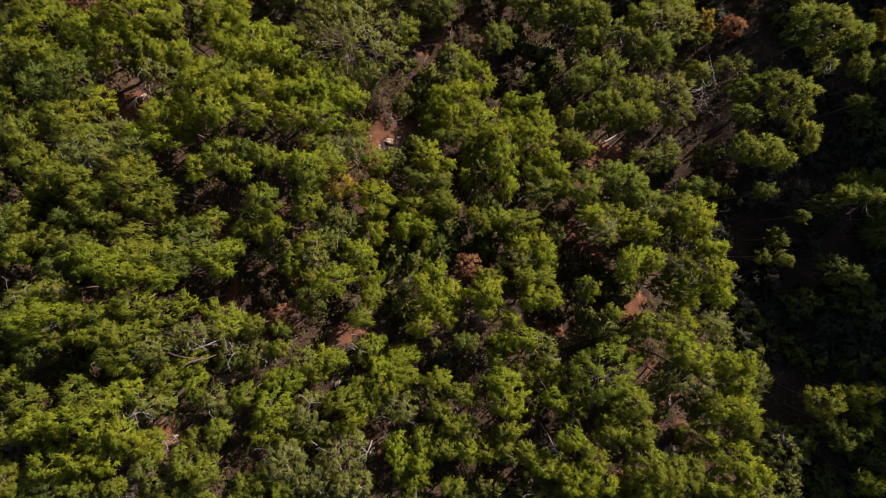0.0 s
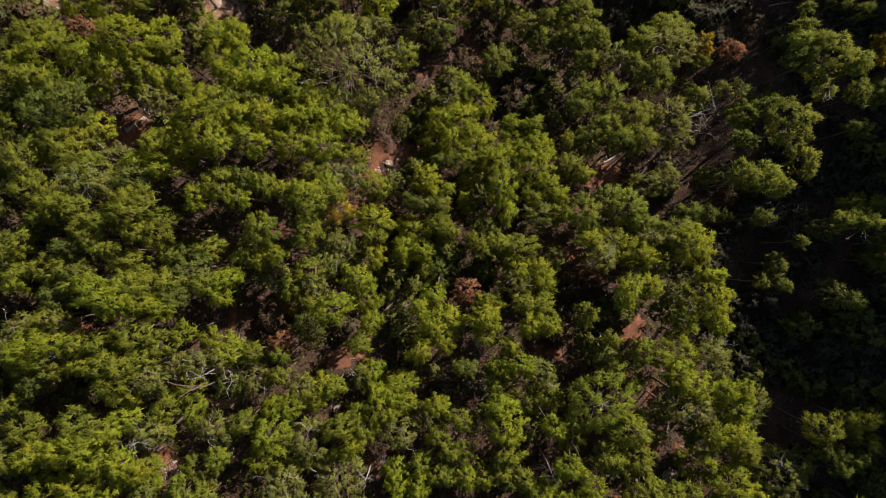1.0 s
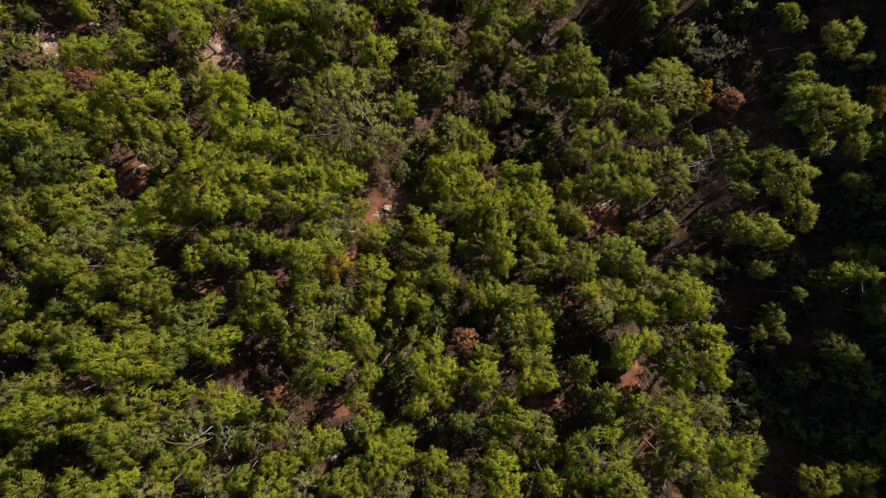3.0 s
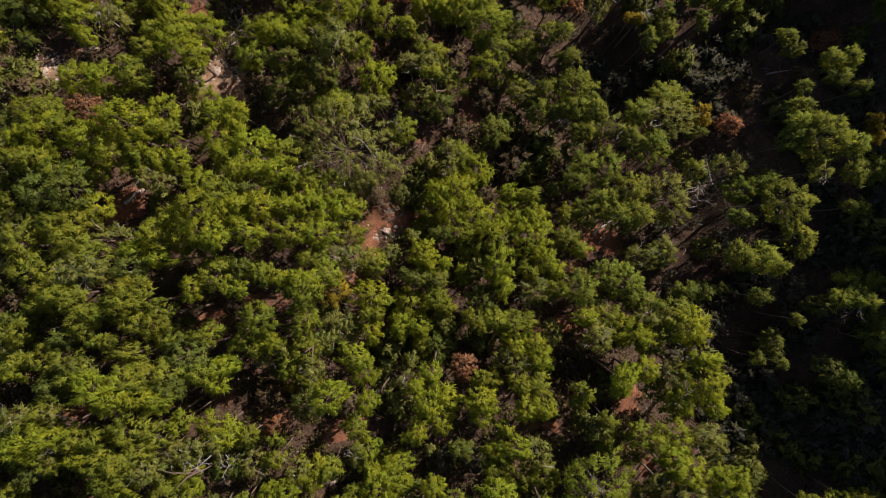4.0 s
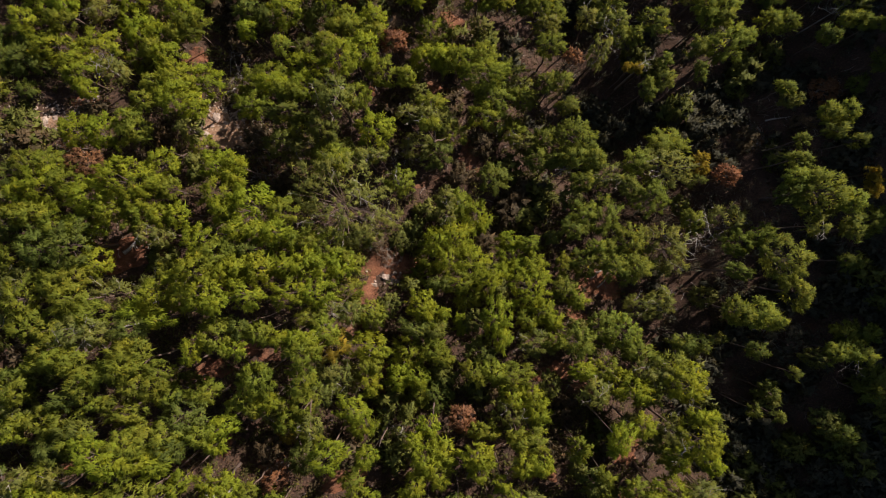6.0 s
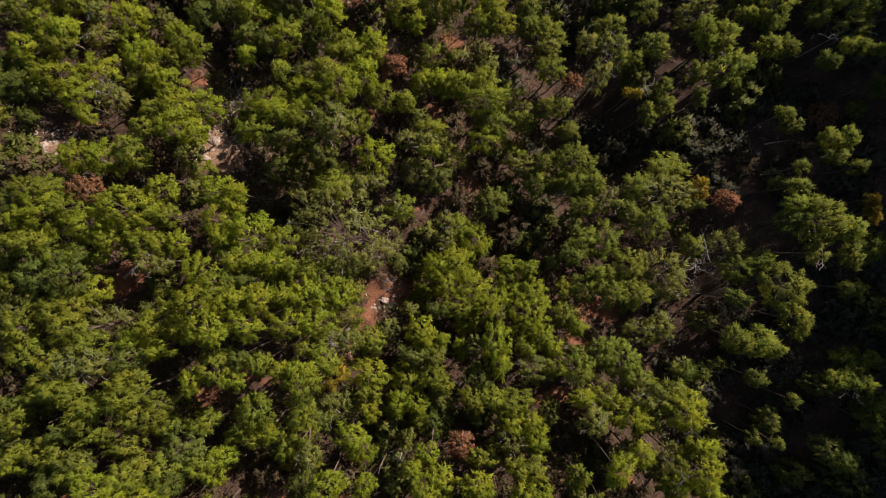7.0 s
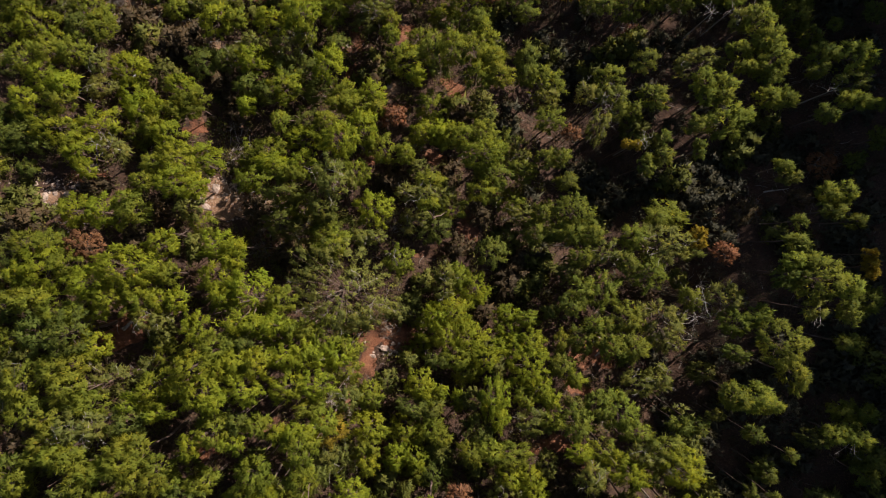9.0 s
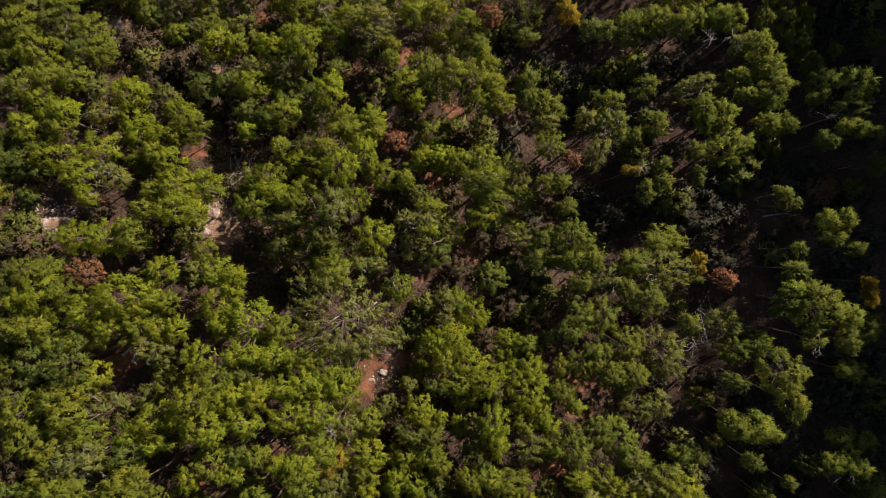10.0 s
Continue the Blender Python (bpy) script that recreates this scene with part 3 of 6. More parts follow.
pine(("g", 2.39, 30.52, 5.58, 1.11, 0.79), ("g", 3.71, 30.20, 5.13, 0.96, 0.56))
pine(("b", -5.10, 27.53, 4.20, 1.07, 0.82), ("g", -6.35, 26.55, 4.82, 1.13, 0.73), ("g", -4.69, 26.58, 4.41, 0.57, 0.73))
pine(("b", -5.11, -1.59, 6.30, 0.86, 1.01), ("b", -5.66, -0.33, 8.27, 1.03, 0.81))
pine(("b", -18.82, 16.21, 7.75, 1.05, 0.82), ("g", -17.18, 17.77, 5.25, 0.95, 0.82))
pine(("s", 12.98, 29.38, 3.01, 0.93, 0.93), ("o", 12.39, 28.16, 3.10, 0.72, 0.67), ("o", 13.57, 28.16, 3.10, 0.72, 0.67))
pine(("d", -16.31, 1.46, 9.12, 1.08, 0.79), ("g", -16.68, 1.44, 11.12, 0.68, 0.68))
pine(("g", -10.46, 2.90, 13.24, 0.96, 0.90))
pine(("b", -6.56, -1.98, 12.55, 1.18, 0.72))
pine(("y", -6.81, 4.29, 9.82, 0.85, 0.99), ("g", -6.91, 5.51, 11.41, 0.84, 0.68), ("b", -7.66, 5.16, 12.41, 0.49, 0.39))
pine(("g", -6.09, 21.72, 5.37, 0.96, 0.88))
pine(("d", 26.90, 34.18, 3.27, 1.17, 0.71))
pine(("s", 8.27, 26.06, 3.57, 1.00, 0.83))
pine(("b", -15.39, -6.69, 11.41, 0.88, 0.95), ("g", -16.26, -7.71, 12.75, 0.71, 0.78), ("d", -16.06, -5.78, 13.77, 0.57, 0.53), ("d", -13.44, -6.43, 10.26, 1.15, 1.14))
pine(("b", 6.19, -13.29, 11.02, 1.09, 0.75), ("g", 5.35, -12.71, 10.74, 0.76, 0.48), ("o", 5.98, -15.58, 9.71, 1.15, 1.03))
pine(("o", 30.31, 28.80, 4.80, 1.13, 0.73))
pine(("b", -1.96, -14.92, 8.71, 1.02, 0.80))
pine(("g", -14.88, -11.83, 11.11, 1.09, 0.75), ("g", -15.17, -12.78, 12.31, 0.92, 0.79))
pine(("g", -27.70, 29.82, 6.35, 1.04, 0.78))
pine(("g", -25.99, 29.82, 6.35, 1.04, 0.78))
pine(("b", -1.17, 6.62, 6.17, 0.94, 0.86), ("b", -0.56, 5.52, 5.09, 0.96, 0.56))
pine(("b", 5.58, 10.06, 2.47, 0.94, 0.85), ("b", 5.43, 11.21, 2.54, 0.77, 0.51))
pine(("o", 5.12, -0.72, 7.33, 1.06, 0.76), ("g", 5.45, -1.89, 8.97, 0.65, 0.51))
pine(("g", 1.62, 24.59, 4.92, 0.90, 0.89), ("g", 0.59, 24.50, 4.17, 1.07, 0.74))
pine(("b", -14.86, 10.92, 10.72, 0.97, 0.83), ("d", -15.53, 12.26, 5.43, 0.92, 0.88))
pine(("g", -2.72, 15.31, 6.35, 0.93, 0.85))
pine(("g", 11.88, 2.17, 6.87, 1.15, 0.69), ("b", 12.24, 1.51, 7.79, 0.90, 0.67), ("b", 13.10, 1.34, 8.76, 0.87, 0.58), ("d", 11.03, 3.43, 4.28, 0.86, 0.61))
pine(("s", 23.31, 33.32, 4.77, 0.89, 0.89), ("o", 22.57, 33.66, 4.26, 0.98, 0.74))
pine(("b", -11.12, 7.92, 13.65, 1.14, 0.69), ("b", -12.35, 7.47, 14.48, 0.55, 0.61))
pine(("b", -7.27, 7.82, 12.13, 0.99, 0.79), ("b", -8.75, 7.89, 12.74, 0.97, 0.78))
pine(("b", -9.41, 21.91, 6.83, 0.92, 0.84), ("g", -9.86, 21.26, 7.42, 0.51, 0.45))
pine(("y", -10.00, -1.87, 6.84, 0.84, 0.92), ("g", -9.99, -0.55, 8.55, 0.81, 0.73), ("d", -8.55, -3.38, 8.98, 1.05, 0.88), ("g", -8.78, -1.97, 7.56, 0.79, 0.78))
pine(("g", -27.85, 16.11, 7.99, 0.94, 0.82), ("d", -29.50, 15.29, 6.94, 1.15, 1.08))
pine(("s", 22.16, 35.83, 3.56, 0.92, 0.83), ("s", 20.95, 36.04, 3.63, 0.83, 0.71))
pine(("b", -15.44, -8.37, 10.70, 0.69, 1.10), ("g", -16.12, -8.97, 12.38, 0.33, 0.39))
pine(("d", -21.52, -0.89, 14.18, 0.87, 0.87), ("g", -21.28, 0.56, 13.76, 0.74, 0.69), ("g", -20.63, -0.35, 14.26, 0.49, 0.46))
pine(("g", -2.11, 35.89, 3.45, 1.00, 0.75), ("g", -3.44, 37.59, 1.93, 1.15, 0.89), ("g", -1.75, 37.21, 1.44, 1.00, 0.87))
pine(("g", -7.23, 27.73, 3.86, 0.99, 0.74), ("g", -7.62, 26.67, 4.80, 0.45, 0.44), ("g", -6.88, 26.67, 4.80, 0.45, 0.44))
pine(("b", -13.83, -3.85, 11.26, 1.09, 0.68), ("b", -13.10, -4.72, 11.07, 0.96, 0.75), ("o", -14.36, -4.94, 13.03, 0.58, 0.58), ("o", -13.30, -5.05, 11.59, 0.54, 0.54))
pine(("s", 30.83, 12.92, 5.58, 1.03, 0.71))
pine(("g", -6.92, 16.34, 8.33, 1.11, 0.66), ("d", -7.01, 17.58, 5.25, 0.97, 0.92))
pine(("o", -11.46, -6.49, 10.69, 0.97, 0.76))
pine(("g", 3.03, 20.65, 4.42, 0.90, 0.82), ("o", 4.44, 20.68, 1.34, 0.94, 0.93))
pine(("g", -20.65, 18.31, 8.00, 0.89, 0.82), ("g", -21.12, 19.44, 7.59, 0.53, 0.45))
pine(("b", -11.46, 21.91, 7.20, 1.06, 0.68), ("g", -10.69, 21.26, 7.42, 0.51, 0.45))
pine(("s", 24.90, 7.88, 7.10, 0.76, 0.95))
pine(("d", -10.48, 20.01, 7.29, 1.06, 0.68), ("d", -11.03, 18.02, 6.15, 1.15, 0.90), ("g", -10.08, 18.94, 6.03, 0.82, 0.75))
pine(("b", -13.82, 29.78, 4.72, 0.97, 0.73), ("o", -14.49, 31.42, 2.75, 1.15, 1.01))
pine(("b", -22.01, 26.04, 4.81, 0.97, 0.73), ("g", -22.03, 24.39, 4.22, 0.99, 0.77))
pine(("o", 6.65, -6.61, 8.46, 0.96, 0.73))
pine(("g", -7.82, 4.57, 13.11, 1.09, 0.64), ("b", -8.46, 5.16, 12.41, 0.49, 0.39))
pine(("s", 20.08, 6.51, 8.47, 0.86, 0.81), ("s", 21.50, 6.51, 8.47, 0.86, 0.81))
pine(("d", -18.10, 5.75, 12.98, 0.90, 0.77))
pine(("d", -8.02, 18.75, 7.66, 0.90, 0.75), ("o", -9.83, 17.52, 6.01, 1.15, 0.96), ("g", -8.30, 17.30, 6.13, 0.95, 0.70))
pine(("d", -8.21, 32.00, 1.93, 0.78, 0.87))
pine(("g", -17.69, 3.72, 14.32, 0.99, 0.68), ("g", -17.41, 2.70, 13.61, 0.71, 0.63), ("g", -17.89, 4.49, 13.65, 0.53, 0.50), ("g", -17.02, 4.49, 13.65, 0.53, 0.50))
pine(("b", -25.62, 27.01, 7.85, 0.90, 0.75), ("g", -25.63, 25.90, 7.80, 0.90, 0.52))
pine(("s", 18.25, 35.65, 3.22, 0.92, 0.71), ("s", 19.32, 35.94, 3.19, 0.59, 0.76))
pine(("s", 6.48, 22.28, 2.49, 1.03, 0.64), ("o", 6.07, 23.75, 1.62, 1.06, 1.02))
pine(("b", -20.23, 26.01, 5.10, 0.96, 0.68), ("g", -19.17, 26.05, 5.19, 0.72, 0.56))
pine(("d", -16.66, 30.58, 2.71, 0.77, 0.85), ("d", -18.11, 30.32, 2.81, 1.12, 1.07), ("o", -15.40, 30.47, 3.05, 1.03, 0.98))
pine(("g", -24.31, -8.69, 12.94, 0.84, 0.77), ("o", -26.64, -7.75, 12.51, 1.15, 0.83))
pine(("b", 2.73, -2.77, 9.98, 0.92, 0.70), ("b", 2.94, -3.91, 9.12, 0.72, 0.65))
pine(("g", -17.51, -5.38, 15.91, 1.00, 0.64), ("g", -16.58, -4.39, 14.75, 0.85, 0.55), ("o", -16.30, -5.30, 14.71, 0.67, 0.61), ("b", -17.49, -6.39, 14.42, 0.62, 0.43), ("g", -17.87, -4.50, 16.03, 0.52, 0.50), ("g", -17.01, -4.50, 16.03, 0.52, 0.50))
pine(("b", -10.83, -11.07, 11.36, 0.95, 0.68))
pine(("b", 0.58, -2.87, 8.68, 0.88, 0.73), ("b", -0.64, -3.16, 9.53, 0.71, 0.86), ("b", 0.07, -4.13, 9.10, 0.79, 0.72))
pine(("g", 2.74, 28.94, 5.38, 0.89, 0.72), ("g", 4.21, 28.94, 5.38, 0.89, 0.72))
pine(("s", 12.52, 9.35, 6.52, 0.82, 0.77), ("s", 13.88, 9.35, 6.52, 0.82, 0.77))
pine(("b", 6.86, -0.57, 7.33, 0.83, 0.76), ("b", 6.69, 0.38, 6.71, 0.86, 0.69))
pine(("g", -4.72, 6.02, 7.02, 0.92, 0.69))
pine(("b", -8.03, -7.09, 10.41, 0.90, 0.70), ("b", -7.85, -7.81, 9.98, 0.78, 0.49), ("o", -8.86, -6.83, 10.67, 0.62, 0.48))
pine(("b", -2.88, -7.03, 8.95, 1.02, 0.62), ("b", -2.58, -8.27, 9.22, 0.94, 0.61), ("b", -3.16, -7.53, 9.56, 0.56, 0.50))
pine(("d", -22.78, 35.93, 2.13, 1.03, 0.60), ("g", -24.60, 37.29, 2.43, 1.15, 0.84), ("o", -21.19, 37.36, 1.33, 1.15, 1.09), ("g", -23.51, 36.85, 1.62, 0.83, 0.73))
pine(("b", -19.31, -12.02, 13.46, 0.70, 0.89))
pine(("s", 11.58, 17.54, 3.72, 0.83, 0.75))
pine(("o", -24.69, 27.55, 5.10, 0.96, 0.64))
pine(("b", -9.19, 9.46, 12.07, 0.93, 0.66), ("b", -8.14, 9.53, 12.03, 0.73, 0.73), ("b", -10.38, 9.39, 13.41, 0.71, 0.70))
pine(("o", -16.76, -8.82, 13.61, 0.88, 0.70))
pine(("g", -0.29, 3.27, 6.19, 0.78, 0.78), ("g", 0.50, 2.92, 6.37, 0.54, 0.54))
pine(("d", -14.35, 28.00, 4.30, 0.98, 0.61))
pine(("d", 6.83, 31.77, 0.87, 0.71, 0.84))
pine(("o", 10.49, 1.17, 8.73, 1.02, 0.58), ("b", 10.00, 2.34, 7.49, 0.83, 0.49))
pine(("b", -27.92, 14.01, 8.42, 0.74, 0.81))
pine(("y", 9.85, 36.68, 2.07, 0.86, 0.69))
pine(("d", 27.85, 36.25, 2.78, 0.64, 0.93))
pine(("g", 19.37, -11.28, 9.66, 0.92, 0.64))
pine(("g", 3.22, 31.91, 4.80, 0.81, 0.73))
pine(("o", -22.61, 22.76, 6.83, 0.84, 0.69))
pine(("o", 16.96, -4.83, 10.24, 0.98, 0.59), ("d", 16.47, -3.65, 6.58, 0.91, 0.83))
pine(("d", 16.12, 27.99, 3.73, 1.00, 0.58))
pine(("b", -1.37, 24.80, 4.30, 0.78, 0.74), ("b", -0.09, 24.80, 4.30, 0.78, 0.74))
pine(("b", -1.36, 1.56, 6.60, 0.82, 0.69), ("g", -1.28, 0.26, 5.17, 0.88, 0.83))
pine(("g", -0.72, 21.08, 5.40, 0.88, 0.64), ("o", -0.98, 20.16, 5.89, 0.75, 0.63), ("o", 0.23, 20.34, 3.41, 0.84, 0.81))
pine(("b", 16.98, -9.78, 10.82, 0.81, 0.69), ("d", 16.55, -10.20, 8.71, 0.88, 0.58), ("o", 17.49, -11.15, 8.61, 1.01, 1.00))
pine(("g", -8.01, 2.87, 12.58, 0.85, 0.65))
pine(("s", 10.80, 15.75, 3.92, 0.74, 0.74))
pine(("o", -13.85, -9.17, 11.55, 0.74, 0.74), ("d", -12.93, -9.59, 10.88, 0.48, 0.48))
pine(("o", -5.07, 11.29, 8.13, 0.67, 0.82))
pine(("g", -20.77, 34.72, 1.76, 0.56, 0.96), ("o", -18.60, 34.84, 1.94, 1.15, 0.91), ("g", -19.70, 35.68, 0.82, 1.03, 0.88))
pine(("g", -6.39, -9.44, 10.67, 0.97, 0.55))
pine(("s", 24.80, 27.97, 3.38, 0.75, 0.71), ("s", 26.03, 27.97, 3.38, 0.75, 0.71))
pine(("b", 11.15, -0.90, 11.80, 0.57, 0.94))
pine(("b", -29.01, 26.29, 6.82, 0.92, 0.58), ("d", -28.94, 24.94, 5.68, 1.15, 0.89), ("d", -30.45, 25.70, 5.54, 0.89, 0.69))
pine(("s", 20.66, 28.64, 4.66, 0.73, 0.73), ("s", 20.51, 27.74, 4.63, 0.59, 0.45))
pine(("s", 9.00, 7.84, 4.90, 0.73, 0.73))
pine(("d", 15.48, 30.70, 3.55, 0.83, 0.62))
pine(("g", 10.32, -11.11, 10.82, 0.76, 0.69), ("o", 11.01, -12.56, 8.01, 0.97, 0.80))
pine(("d", -1.59, 4.89, 6.09, 0.94, 0.55))
pine(("g", -22.50, 0.56, 13.76, 0.74, 0.69))
pine(("b", -12.81, -0.10, 12.49, 0.92, 0.56), ("g", -13.74, -0.37, 13.41, 0.64, 0.45), ("b", -12.89, -1.08, 12.58, 0.46, 0.55))
pine(("b", -1.35, -4.78, 9.59, 0.71, 0.71))
pine(("d", 28.33, 33.02, 2.78, 0.59, 0.85))
pine(("g", -19.79, -7.78, 15.21, 0.84, 0.60), ("b", -20.09, -8.88, 15.87, 0.62, 0.47))
pine(("g", -5.66, 9.68, 9.79, 0.71, 0.71), ("b", -6.10, 9.40, 10.94, 0.73, 0.69))
pine(("b", -7.30, 9.40, 10.94, 0.73, 0.69))
pine(("g", -0.28, -12.61, 9.70, 0.64, 0.78), ("g", 0.39, -12.63, 9.81, 0.50, 0.50))
pine(("b", -11.55, 9.39, 13.41, 0.71, 0.70))
pine(("g", -16.68, -3.08, 15.42, 0.83, 0.60), ("g", -15.68, -3.73, 14.20, 0.74, 0.56))
pine(("g", -24.71, 2.02, 12.64, 0.59, 0.85), ("d", -26.83, 1.43, 10.65, 1.15, 1.10), ("o", -25.32, 0.73, 11.54, 0.85, 0.59))
pine(("b", 5.06, -5.58, 10.36, 0.84, 0.59))
pine(("g", -4.97, -9.76, 10.01, 0.77, 0.63), ("b", -5.66, -10.53, 10.48, 0.83, 0.49), ("g", -5.33, -8.74, 9.92, 0.71, 0.49))
pine(("g", -0.44, 36.21, 3.36, 0.84, 0.59), ("g", -0.05, 34.67, 1.39, 0.95, 0.72))
pine(("g", -20.00, 2.85, 14.08, 0.87, 0.56), ("g", -19.17, 3.14, 13.91, 0.63, 0.50), ("g", -20.73, 3.71, 13.84, 0.63, 0.47))
pine(("o", 11.20, 28.16, 3.10, 0.72, 0.67))
pine(("b", -4.80, 1.39, 6.74, 0.69, 0.69), ("o", -6.47, 1.56, 6.57, 1.13, 1.09))
pine(("g", 27.07, -9.80, 8.00, 0.75, 0.63), ("g", 28.30, -9.80, 8.00, 0.75, 0.63))
pine(("g", -17.54, 0.98, 13.73, 0.88, 0.54))
pine(("o", -2.21, 20.16, 5.89, 0.75, 0.63))
pine(("s", 18.68, 12.84, 4.43, 0.57, 0.82))
pine(("b", -18.08, 12.58, 9.40, 0.72, 0.64), ("b", -16.89, 12.58, 9.40, 0.72, 0.64), ("g", -18.89, 12.82, 9.87, 0.49, 0.49))
pine(("g", -8.09, 25.16, 6.06, 0.78, 0.59))
pine(("b", -0.28, -8.41, 9.51, 0.64, 0.71))
pine(("o", 0.50, 13.28, 3.92, 0.66, 0.69), ("o", 0.50, 14.42, 3.92, 0.66, 0.69))
pine(("b", 3.81, -6.11, 9.68, 0.85, 0.53), ("g", 3.42, -6.87, 9.40, 0.64, 0.57))
pine(("g", -23.89, 8.59, 10.81, 0.73, 0.62), ("g", -22.69, 8.59, 10.81, 0.73, 0.62), ("g", -23.76, 8.09, 11.02, 0.82, 0.48))
pine(("b", -3.04, -12.61, 8.87, 0.73, 0.62), ("b", -2.73, -13.26, 10.24, 0.70, 0.63))
pine(("g", -16.25, 2.70, 13.61, 0.71, 0.63), ("g", -16.01, 3.33, 13.38, 0.76, 0.45))
pine(("b", -1.58, -13.26, 10.24, 0.70, 0.63))
pine(("s", 27.83, 20.53, 5.79, 0.66, 0.67), ("s", 28.92, 20.53, 5.79, 0.66, 0.67))
pine(("d", 32.46, 34.45, 3.69, 0.58, 0.75))
pine(("s", 16.91, 36.03, 2.87, 0.59, 0.72))
pine(("s", 2.68, 33.21, 4.10, 0.74, 0.58), ("d", 0.89, 33.40, 1.96, 1.15, 0.97))
pine(("g", 12.88, -4.96, 9.82, 0.71, 0.60), ("d", 12.92, -6.99, 7.10, 1.08, 0.80), ("g", 11.61, -6.25, 6.66, 0.81, 0.71))
pine(("b", -4.63, -3.05, 9.12, 0.65, 0.65), ("o", -3.39, -2.04, 4.98, 1.15, 1.15))
pine(("b", 5.59, -3.12, 10.14, 0.67, 0.63), ("b", 6.69, -3.12, 10.14, 0.67, 0.63))
pine(("g", 1.13, -9.12, 9.80, 0.85, 0.50))
pine(("s", 22.00, 31.24, 4.33, 0.74, 0.57))
pine(("g", 6.80, 10.96, 3.33, 0.84, 0.50))
pine(("d", 28.33, 26.49, 4.80, 0.69, 0.61))
pine(("b", -15.53, -1.61, 14.55, 0.80, 0.52), ("d", -15.06, -0.95, 14.12, 0.68, 0.56), ("b", -15.94, -1.34, 14.58, 0.74, 0.43), ("b", -16.46, -1.35, 15.03, 0.60, 0.36))
pine(("b", -17.81, -11.06, 13.31, 0.77, 0.54), ("b", -17.59, -10.01, 14.86, 0.68, 0.61), ("b", -17.83, -11.60, 11.13, 0.58, 0.69))
pine(("b", -18.70, -10.01, 14.86, 0.68, 0.61))
pine(("g", -0.28, -10.21, 9.69, 0.64, 0.64), ("o", -1.48, -9.55, 7.28, 0.80, 0.71))
pine(("b", 9.35, -13.17, 11.14, 0.75, 0.55), ("b", 8.84, -13.88, 11.12, 0.61, 0.61))
pine(("b", 13.27, -0.67, 9.71, 0.64, 0.64), ("o", 13.49, -1.75, 5.95, 0.83, 0.62))
pine(("d", 14.11, 15.34, 4.14, 0.82, 0.49))
pine(("b", -22.36, -9.57, 15.05, 0.74, 0.54))
pine(("b", -21.14, -9.57, 15.05, 0.74, 0.54), ("o", -20.14, -10.41, 13.08, 1.02, 0.74))
pine(("b", 4.72, 8.88, 3.84, 0.69, 0.58))
pine(("g", -18.00, 26.05, 5.19, 0.72, 0.56), ("g", -17.54, 26.81, 5.12, 0.54, 0.48))
pine(("b", 7.67, -11.41, 11.93, 0.67, 0.60), ("g", 8.59, -10.36, 8.78, 1.04, 0.75))
pine(("b", -17.83, -12.73, 11.13, 0.58, 0.69), ("d", -17.81, -12.93, 12.27, 0.59, 0.46), ("o", -17.19, -14.01, 11.33, 1.03, 0.74))
pine(("b", 1.64, -12.66, 10.19, 0.63, 0.63), ("b", 2.67, -12.66, 10.19, 0.63, 0.63))
pine(("d", 9.91, 12.14, 4.67, 0.81, 0.49))
pine(("o", -8.81, -14.45, 10.30, 0.63, 0.63), ("g", -9.57, -15.03, 10.05, 0.43, 0.42), ("d", -8.74, -15.84, 9.05, 1.15, 0.83), ("o", -7.31, -15.43, 9.60, 0.88, 0.68))
pine(("g", -3.90, 32.64, 2.96, 0.59, 0.66), ("g", -3.90, 33.72, 2.96, 0.59, 0.66))
pine(("g", -12.06, -8.93, 11.31, 0.68, 0.58))
pine(("s", 13.56, 26.86, 3.07, 0.66, 0.59), ("s", 14.65, 26.86, 3.07, 0.66, 0.59))
pine(("g", -2.46, 23.11, 4.95, 0.64, 0.60), ("o", -2.32, 24.12, 2.04, 0.83, 0.59))
pine(("g", 28.36, -11.14, 7.98, 0.74, 0.52))
pine(("o", -18.89, 11.29, 9.55, 0.68, 0.57), ("o", -17.77, 11.29, 9.55, 0.68, 0.57), ("g", -19.08, 11.92, 9.55, 0.40, 0.29))
pine(("g", 9.56, -2.52, 8.52, 0.51, 0.73))
pine(("d", 6.75, 34.81, 1.59, 0.79, 0.48))
pine(("b", -0.45, -1.45, 7.86, 0.67, 0.56), ("d", -0.09, 0.06, 5.34, 1.15, 0.98))
pine(("b", 7.83, -13.88, 11.12, 0.61, 0.61), ("b", 7.68, -14.45, 11.20, 0.61, 0.48), ("b", 8.68, -14.45, 11.20, 0.61, 0.48), ("g", 7.28, -15.52, 8.89, 1.15, 1.13))
pine(("s", 7.95, 23.14, 4.00, 0.65, 0.58), ("s", 9.02, 23.14, 4.00, 0.65, 0.58))
pine(("b", 1.79, 5.08, 4.42, 0.65, 0.57), ("g", 2.30, 6.92, 3.65, 0.89, 0.76))
pine(("g", -19.73, 21.78, 7.17, 0.68, 0.53), ("o", -20.62, 22.53, 4.37, 0.93, 0.79))
pine(("d", 11.34, 35.09, 2.96, 0.66, 0.55), ("d", 12.42, 35.09, 2.96, 0.66, 0.55))
pine(("g", -17.37, 14.34, 9.62, 0.60, 0.60))
pine(("g", -20.31, 20.60, 7.46, 0.68, 0.53))
pine(("g", -11.71, -4.76, 10.77, 0.69, 0.52))
pine(("b", 17.78, -3.01, 9.59, 0.71, 0.50))
pine(("d", 20.83, 9.29, 6.87, 0.77, 0.46))
